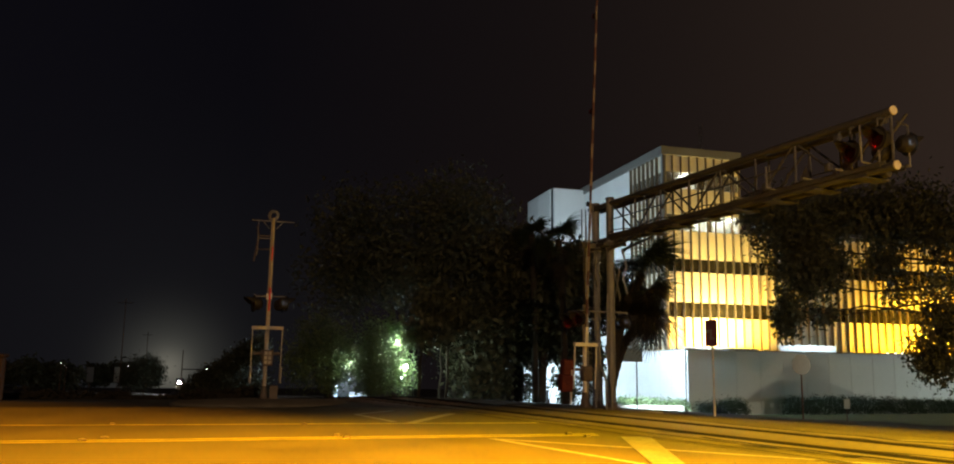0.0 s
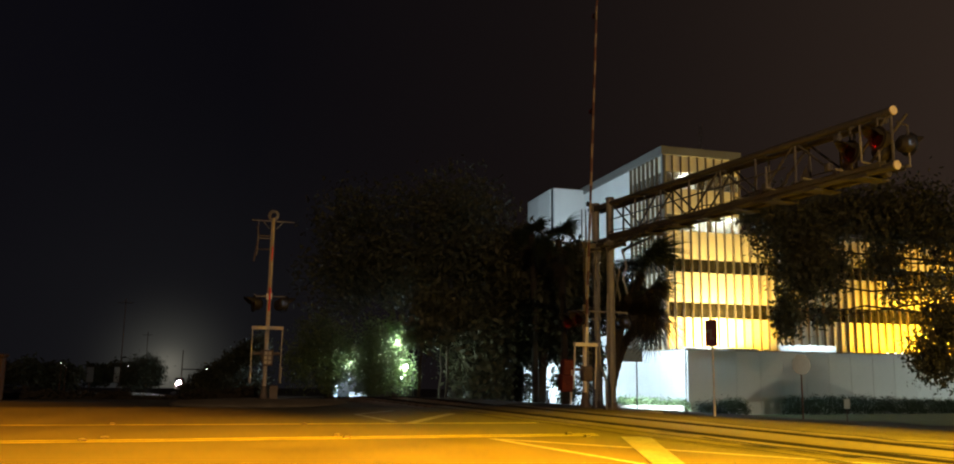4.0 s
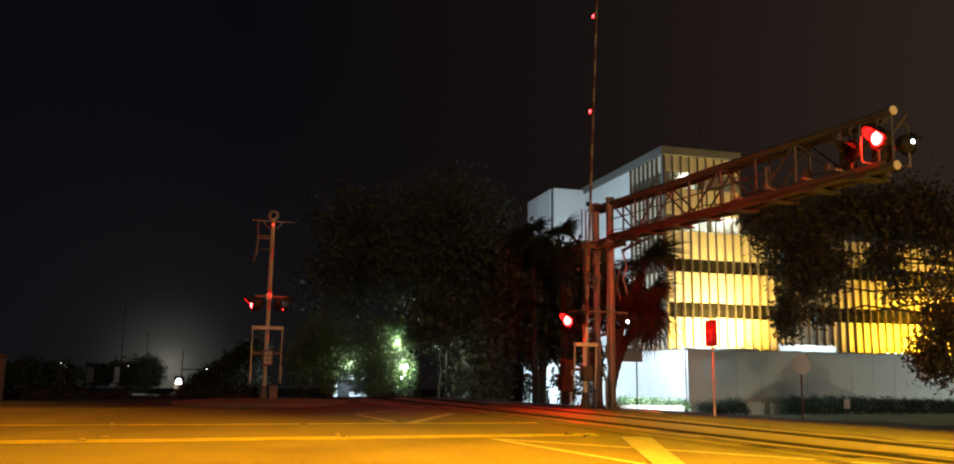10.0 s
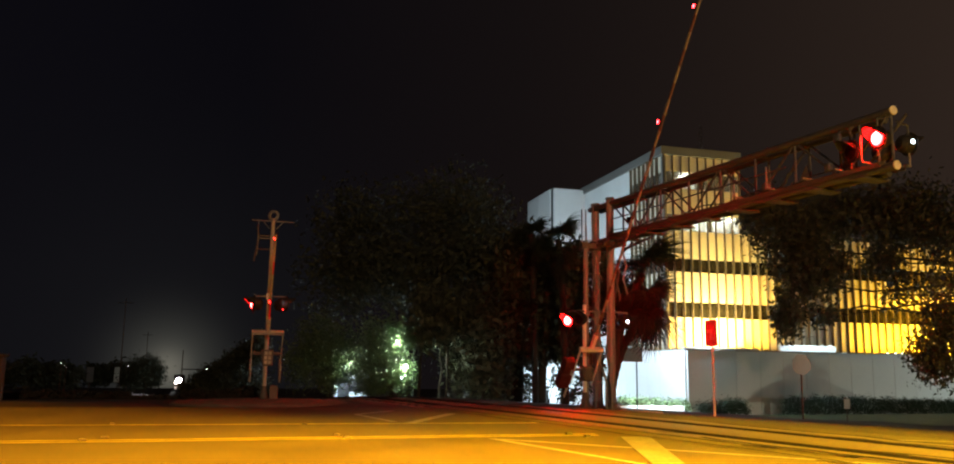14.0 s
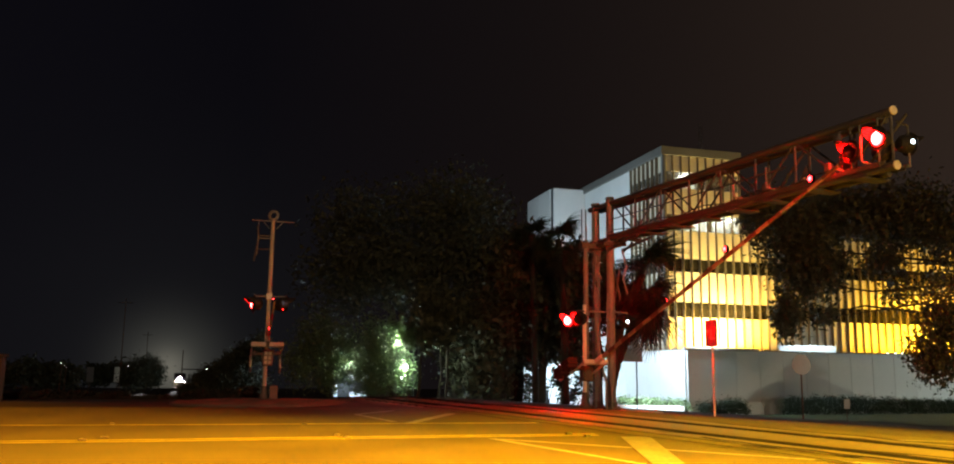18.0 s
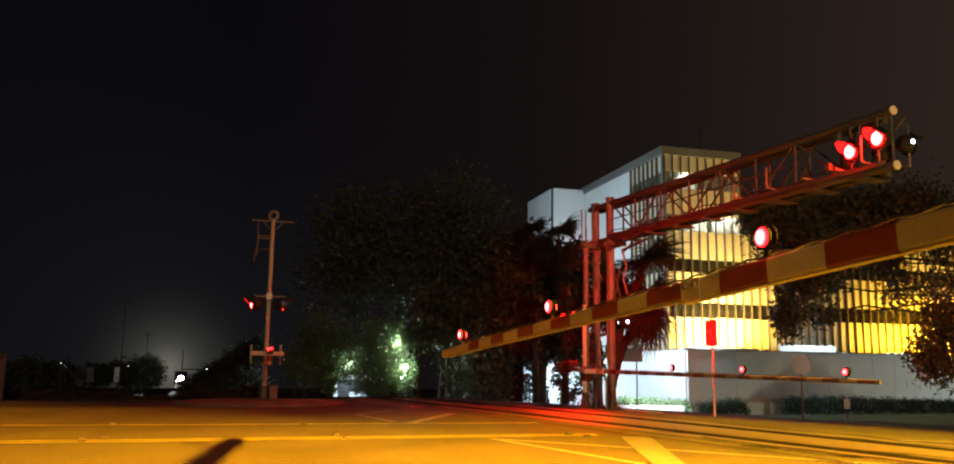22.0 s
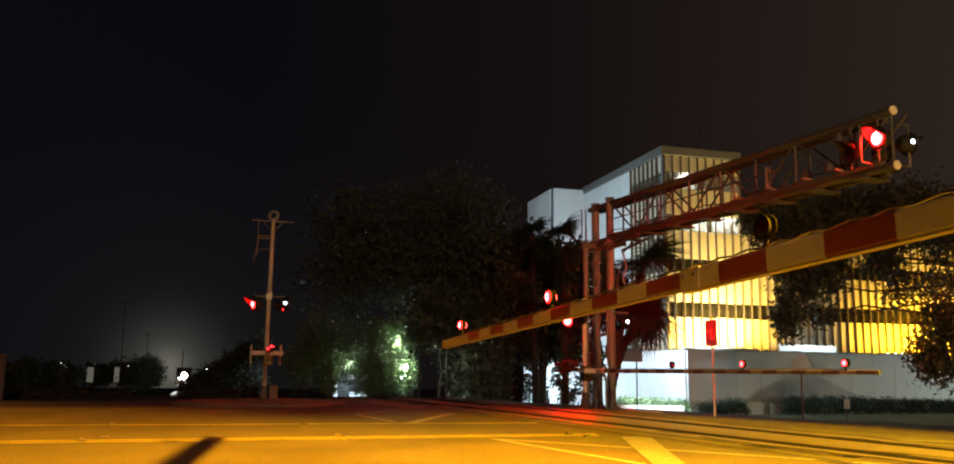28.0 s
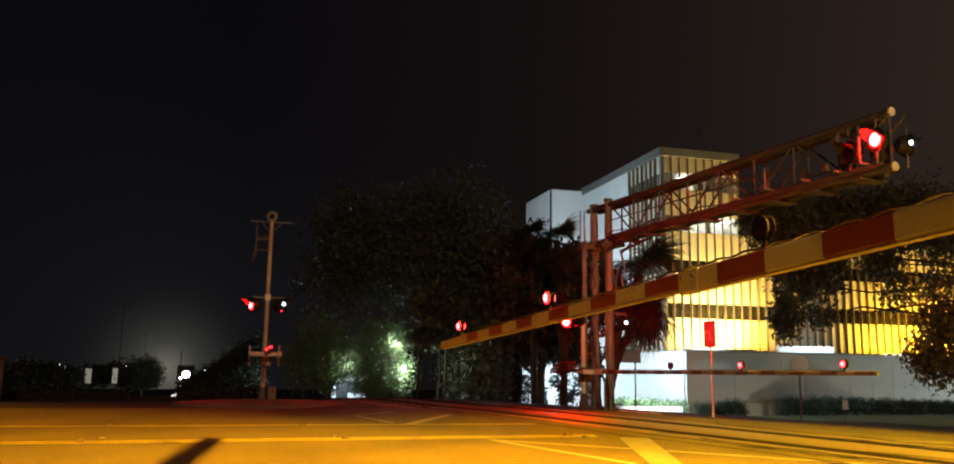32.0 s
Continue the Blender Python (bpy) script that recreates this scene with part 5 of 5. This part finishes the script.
for k, (a, b, dd, r1, r2, n) in enumerate(((868, 600, 50, 20, 26, 420), (880, 640, 50, 16, 24, 420), (922, 620, 50, 16, 34, 520), (926, 655, 49, 14, 14, 300), (900, 575, 50, 30, 20, 420), (960, 640, 49, 20, 30, 500), (845, 640, 49, 26, 30, 700))):
    q = lobe(a, b, dd, r1, r2, n)
    tree(q[0][0], q[0][1], 0.07, 0.6, [q], 0.12, LEAF, "loose dark shrub with gaps", 60 + k, group=sh)

# ---------------------------------------------------------------- the far lot and the cutting
def pole(name, x, y0, y1, depth, r, label, category):
    a, b = seen(x, y0, depth), seen(x, y1, depth)
    z = land(b.x, b.y)
    o = thing(name, pose(b.x, b.y, z), label, category)
    part("shaft", rod(B(), (0, 0, -0.3), (0, 0, a.z - z), r, r * 0.7, 8), RUST, o)
    return o, a.z - z


o, h = pole("utility_pole", 195, 490, 640, 95, 0.06, "bare wooden utility pole in the dark", "pole")
part("crossarm", rod(B(), (-0.9, 0, h - 0.5), (0.9, 0, h - 0.5), 0.035, seg=6), SLEEPER, o)
o, h = pole("utility_pole", 237, 545, 630, 140, 0.07, "bare wooden utility pole in the dark", "pole")
part("crossarm", rod(B(), (-0.9, 0, h - 0.5), (0.9, 0, h - 0.5), 0.035, seg=6), SLEEPER, o)
o, h = pole("railway_signal", 297, 575, 634, 128, 0.10, "slim railway signal post with a side bracket", "signal")
part("bracket", rod(B(), (0, 0, h - 2.9), (3.9, 0, h - 2.9), 0.08, seg=8), GALV, o)
bm = B()
bmesh.ops.create_icosphere(bm, subdivisions=2, radius=0.16, matrix=Matrix.Translation((3.95, -0.1, h - 2.85)))
part("lamp", bm, FARGLOW, o, "small white signal lamp")
for x, y, depth, r in ((207, 600, 86, 0.10), (97, 595, 80, 0.028), (105, 601, 80, 0.018)):
    o, h = pole("yard_lamp", x, y + 3, 640, depth, 0.06, "small lit yard lamp on a thin post", "lamp")
    bm = B()
    bmesh.ops.create_icosphere(bm, subdivisions=2, radius=r, matrix=Matrix.Translation((0, 0, h + 0.1)))
    part("globe", bm, FARGLOW, o, "glowing lamp head")

# the frosted boards that catch the locomotive's light from behind
frost = bpy.data.materials.new("frosted_white_board")
frost.use_nodes = True
fn, fl = frost.node_tree.nodes, frost.node_tree.links
tr, mixer = fn.new("ShaderNodeBsdfTranslucent"), fn.new("ShaderNodeMixShader")
tr.inputs[0].default_value = (0.8, 0.8, 0.74, 1)
mixer.inputs[0].default_value = 0.92
fl.new(fn["Principled BSDF"].outputs[0], mixer.inputs[1])
fl.new(tr.outputs[0], mixer.inputs[2])
fl.new(mixer.outputs[0], fn["Material Output"].inputs[0])
for x, w in ((147, 0.72), (191, 0.6)):
    a, b = seen(x, 603, 95), seen(x, 628, 95)
    z = land(b.x, b.y)
    o = thing("yard_board", pose(b.x, b.y, z, 0, 0, 20), "frosted white board on a frame in the lot", "board")
    part("panel", box(B(), (w, 0.02, a.z - b.z), (0, 0, (a.z + b.z) / 2 - z), bevel=0.005), frost, o)
    part("leg", rod(B(), (0, 0.03, -0.2), (0, 0.03, b.z - z + 0.1), 0.03), RUST, o)

# the locomotive, coming slowly up the cutting
loco = thing("locomotive", pose(0, 0, 0), "dark diesel locomotive with bright headlights", "locomotive")
part("underframe", box(B(), (18, 2.9, 0.35), (-9, 0, 1.25), bevel=0.05), LOCO, loco)
part("nose", box(B(), (2.0, 2.1, 1.35), (-1.3, 0, 2.1), bevel=0.15), LOCO, loco)
part("cab", box(B(), (2.4, 2.95, 2.7), (-3.4, 0, 2.78), bevel=0.12), LOCO, loco)
part("hood", box(B(), (12.5, 2.0, 2.5), (-10.8, 0, 2.65), bevel=0.12), LOCO, loco)
part("stripe", box(B(), (0.02, 2.9, 0.18), (0.012, 0, 1.25)), LOCOTRIM, loco)
for y in (-0.75, 0.75):
    part("windscreen", box(B(), (0.05, 1.0, 0.65), (-2.19, y, 3.55), bevel=0.02), BLACK, loco)
    part("ditch_light_case", rod(B(), (-0.3, y * 1.2, 1.85), (0.12, y * 1.2, 1.85), 0.17, seg=16), LOCO, loco)
    part("ditch_light", rod(B(), (0.121, y * 1.2, 1.85), (0.124, y * 1.2, 1.85), 0.07, seg=16), HEADLIGHT, loco, "glowing ditch light")
    for k in range(6):
        xx = -2.2 - (k % 3) * 1.9 - (8.6 if k > 2 else 0)
        part("wheel", rod(B(), (xx, y - 0.06, 0.5), (xx, y + 0.06, 0.5), 0.5, seg=18), RUST, loco)
    part("handrail", tube(B(), [(-0.3, y * 1.7, 1.4), (-0.3, y * 1.7, 2.4), (-2.1, y * 1.7, 2.5)], 0.03), LOCOTRIM, loco)
part("headlight_case", rod(B(), (-0.60, 0, 2.5), (-0.1, 0, 2.5), 0.48, seg=20), LOCO, loco)
part("headlight", rod(B(), (-0.099, 0, 2.5), (-0.096, 0, 2.5), 0.44, seg=20), HEADLIGHT, loco, "glowing headlight")
part("coupler", box(B(), (0.6, 0.3, 0.3), (0.3, 0, 0.95), bevel=0.05), IRON, loco)
bm = box(B(), (0.12, 2.6, 0.7), (0.1, 0, 0.55), (0, -15, 0), 0.02)
part("snow_plough", bm, IRON, loco)

# ---------------------------------------------------------------- facade pieces, alike meshes shared
fin = mesh_of("fin", box(B(), (0.052, 0.24, 17.54 - 2.6), bevel=0.008), FIN)
ncol, nwing = int(FRONT / COL), int(WING / COL)
for row, (a, b) in enumerate(SP):
    d = span_mesh("spandrel_panel", COL, b - a, SPANDREL)
    for k in range(nwing if row < 3 else ncol):
        piece("spandrel_panel", d, bld, pose((k + 0.5) * COL, 0.05, (a + b) / 2))
    for k in range(7):
        piece("spandrel_panel", d, bld, pose(0.05, 0.15 + (k + 0.5) * 0.76, (a + b) / 2, 0, 0, 90))
for row, (a, b) in enumerate(WIN):
    d = mesh_of("window_pane", box(B(), (COL - 0.05, 0.02, b - a - 0.04)), PANE if row > 1 else DARKPANE)
    for k in range(nwing if row < 2 else ncol):
        piece("window_pane", d, bld, pose((k + 0.5) * COL, 0.09, (a + b) / 2))
    for k in range(7):
        piece("window_pane", d, bld, pose(0.09, 0.15 + (k + 0.5) * 0.76, (a + b) / 2, 0, 0, 90))
low_fin = mesh_of("fin", box(B(), (0.052, 0.24, 11.75 - 2.6), bevel=0.008), FIN)
for k in range(nwing + 1):
    piece("fin", fin if k <= ncol else low_fin, bld, pose(k * COL, -0.11, ((17.54 if k <= ncol else 11.75) + 2.6) / 2))
for k in range(1, 8):
    piece("fin", fin, bld, pose(-0.11, 0.15 + k * 0.76, (17.54 + 2.6) / 2, 0, 0, 90))
part("corner_post", box(B(), (0.30, 0.30, 17.54 - 2.4), (0.0, 0.0, 9.97), bevel=0.02), FASCIA, bld)
slab = mesh_of("podium_panel", box(B(), (1.90 - 0.014, 0.2, 4.9), bevel=0.012), WALLWHITE)
for k in range(19):
    piece("podium_panel", slab, bld, pose(PX0 + 1.90 * (k + 0.5), PY0, 0.05))
for k in range(13):
    piece("podium_panel", slab, bld, pose(PX0, PY0 + 0.11 + 1.90 * (k + 0.5), 0.05, 0, 0, 90))
part("podium_coping", box(B(), (36.6, 0.34, 0.08), (PX0 + 18.1, PY0, 2.545), bevel=0.01), KERB, bld)
part("podium_coping", box(B(), (0.34, 24.6, 0.08), (PX0, PY0 + 12.5, 2.545), bevel=0.01), KERB, bld)


# ---------------------------------------------------------------- what moves
def spells(pattern):
    """When a lamp of the pattern is lit. The pair A, B alternates from the first warning on; S burns steadily."""
    if pattern == "S":
        return [(7.25, 99.0)]
    first, turn, share = 8.79, 1.315, 0.75
    if pattern in "ab":                     # the opposite mast's own flasher unit runs a little late
        return [(a + 0.08, b + 0.08) for a, b in spells(pattern.upper())]
    if pattern == "A":
        return [(7.25, 8.25)] + [(first + turn * k, first + share + turn * k) for k in range(18)]
    return [(8.25, first + 0.15)] + [(first + share - 0.03 + turn * k, first + 0.12 + turn * (k + 1)) for k in range(18)]


def motions():
    for ln, at, pattern in FLASH:
        turn, rows = 180.0, [(0.0, at @ pose(0, 0, 0, 0, 0, 180))]
        for t in sorted(t for pair in spells(pattern) for t in pair):
            f = round(t * FPS)
            if f + 2 > 32 * FPS:
                break
            for k in range(4):
                rows.append(((f - 1 + k) / FPS, at @ pose(0, 0, 0, 0, 0, turn + 60 * k)))
            turn += 180
        if rows[-1][0] < 31.99:
            rows.append((32.0, at @ pose(0, 0, 0, 0, 0, turn)))
        walk(ln, rows)

    far = [(0, 84.6), (11.5, 84.6), (12, 77.7), (12.5, 71.5), (13, 65), (13.5, 58.7), (14, 52.6), (14.5, 47.6), (15.5, 38.46), (16.5, 30.03), (17, 26.16), (17.5, 22.39), (18, 18.72), (18.5, 15.35), (19, 12.09), (19.5, 9.02), (20, 6.05), (20.5, 3.55), (21, 2.15), (21.5, 0.45), (22, -0.55), (22.5, 0.65), (23, 0.85), (23.5, 0.55), (24, -0.45), (24.5, 0.35), (25, 0.65), (25.5, 0.05), (28, 0.25), (32, 0.25)]
    near = [(0, 84), (12.0, 84), (12.5, 77.7), (13, 71.5), (13.5, 65), (14, 58.7), (14.5, 52.6), (15.5, 42.5), (16.5, 33), (17.5, 25), (18.4, 17.9), (18.5, 17.0), (19, 13.05), (19.5, 9.56), (20, 6.12), (20.5, 3.06),
            (21, 1.11), (21.5, -0.79), (22, -2.8), (22.5, -1.73), (23, -0.38), (23.5, -0.32), (24, -1.19), (24.5, -2.63), (25, -1.7), (25.5, -1.19), (26.5, -2.2), (27.5, -1.85), (28, -2.24),
            (28.5, -1.73), (29, -2.02), (29.5, -2.06), (30, -1.77), (30.5, -2.17), (31, -1.91), (31.5, -1.88), (32, -2.24)]
    walk(far_arm, [(t, pose(0, 0, 0.99 - FZ, 0, -a, 0)) for t, a in far])
    walk(near_arm, [(t, pose(0, 0, 1.745, 0, -a, 0)) for t, a in near])
    walk(left_arm, [(t, pose(0, 0, 1.35, 0, -a, 0)) for t, a in far])
    rows = []
    for k in range(17):
        t = 2.0 * k
        s = 312 - 5.5 * t
        p, q = track(s), track(s - 4)
        rows.append((t, Matrix.Translation(p + Vector((0, 0, 0.65))) @ (q - p).to_track_quat("X", "Z").to_matrix().to_4x4()))
    walk(loco, rows)


motions()
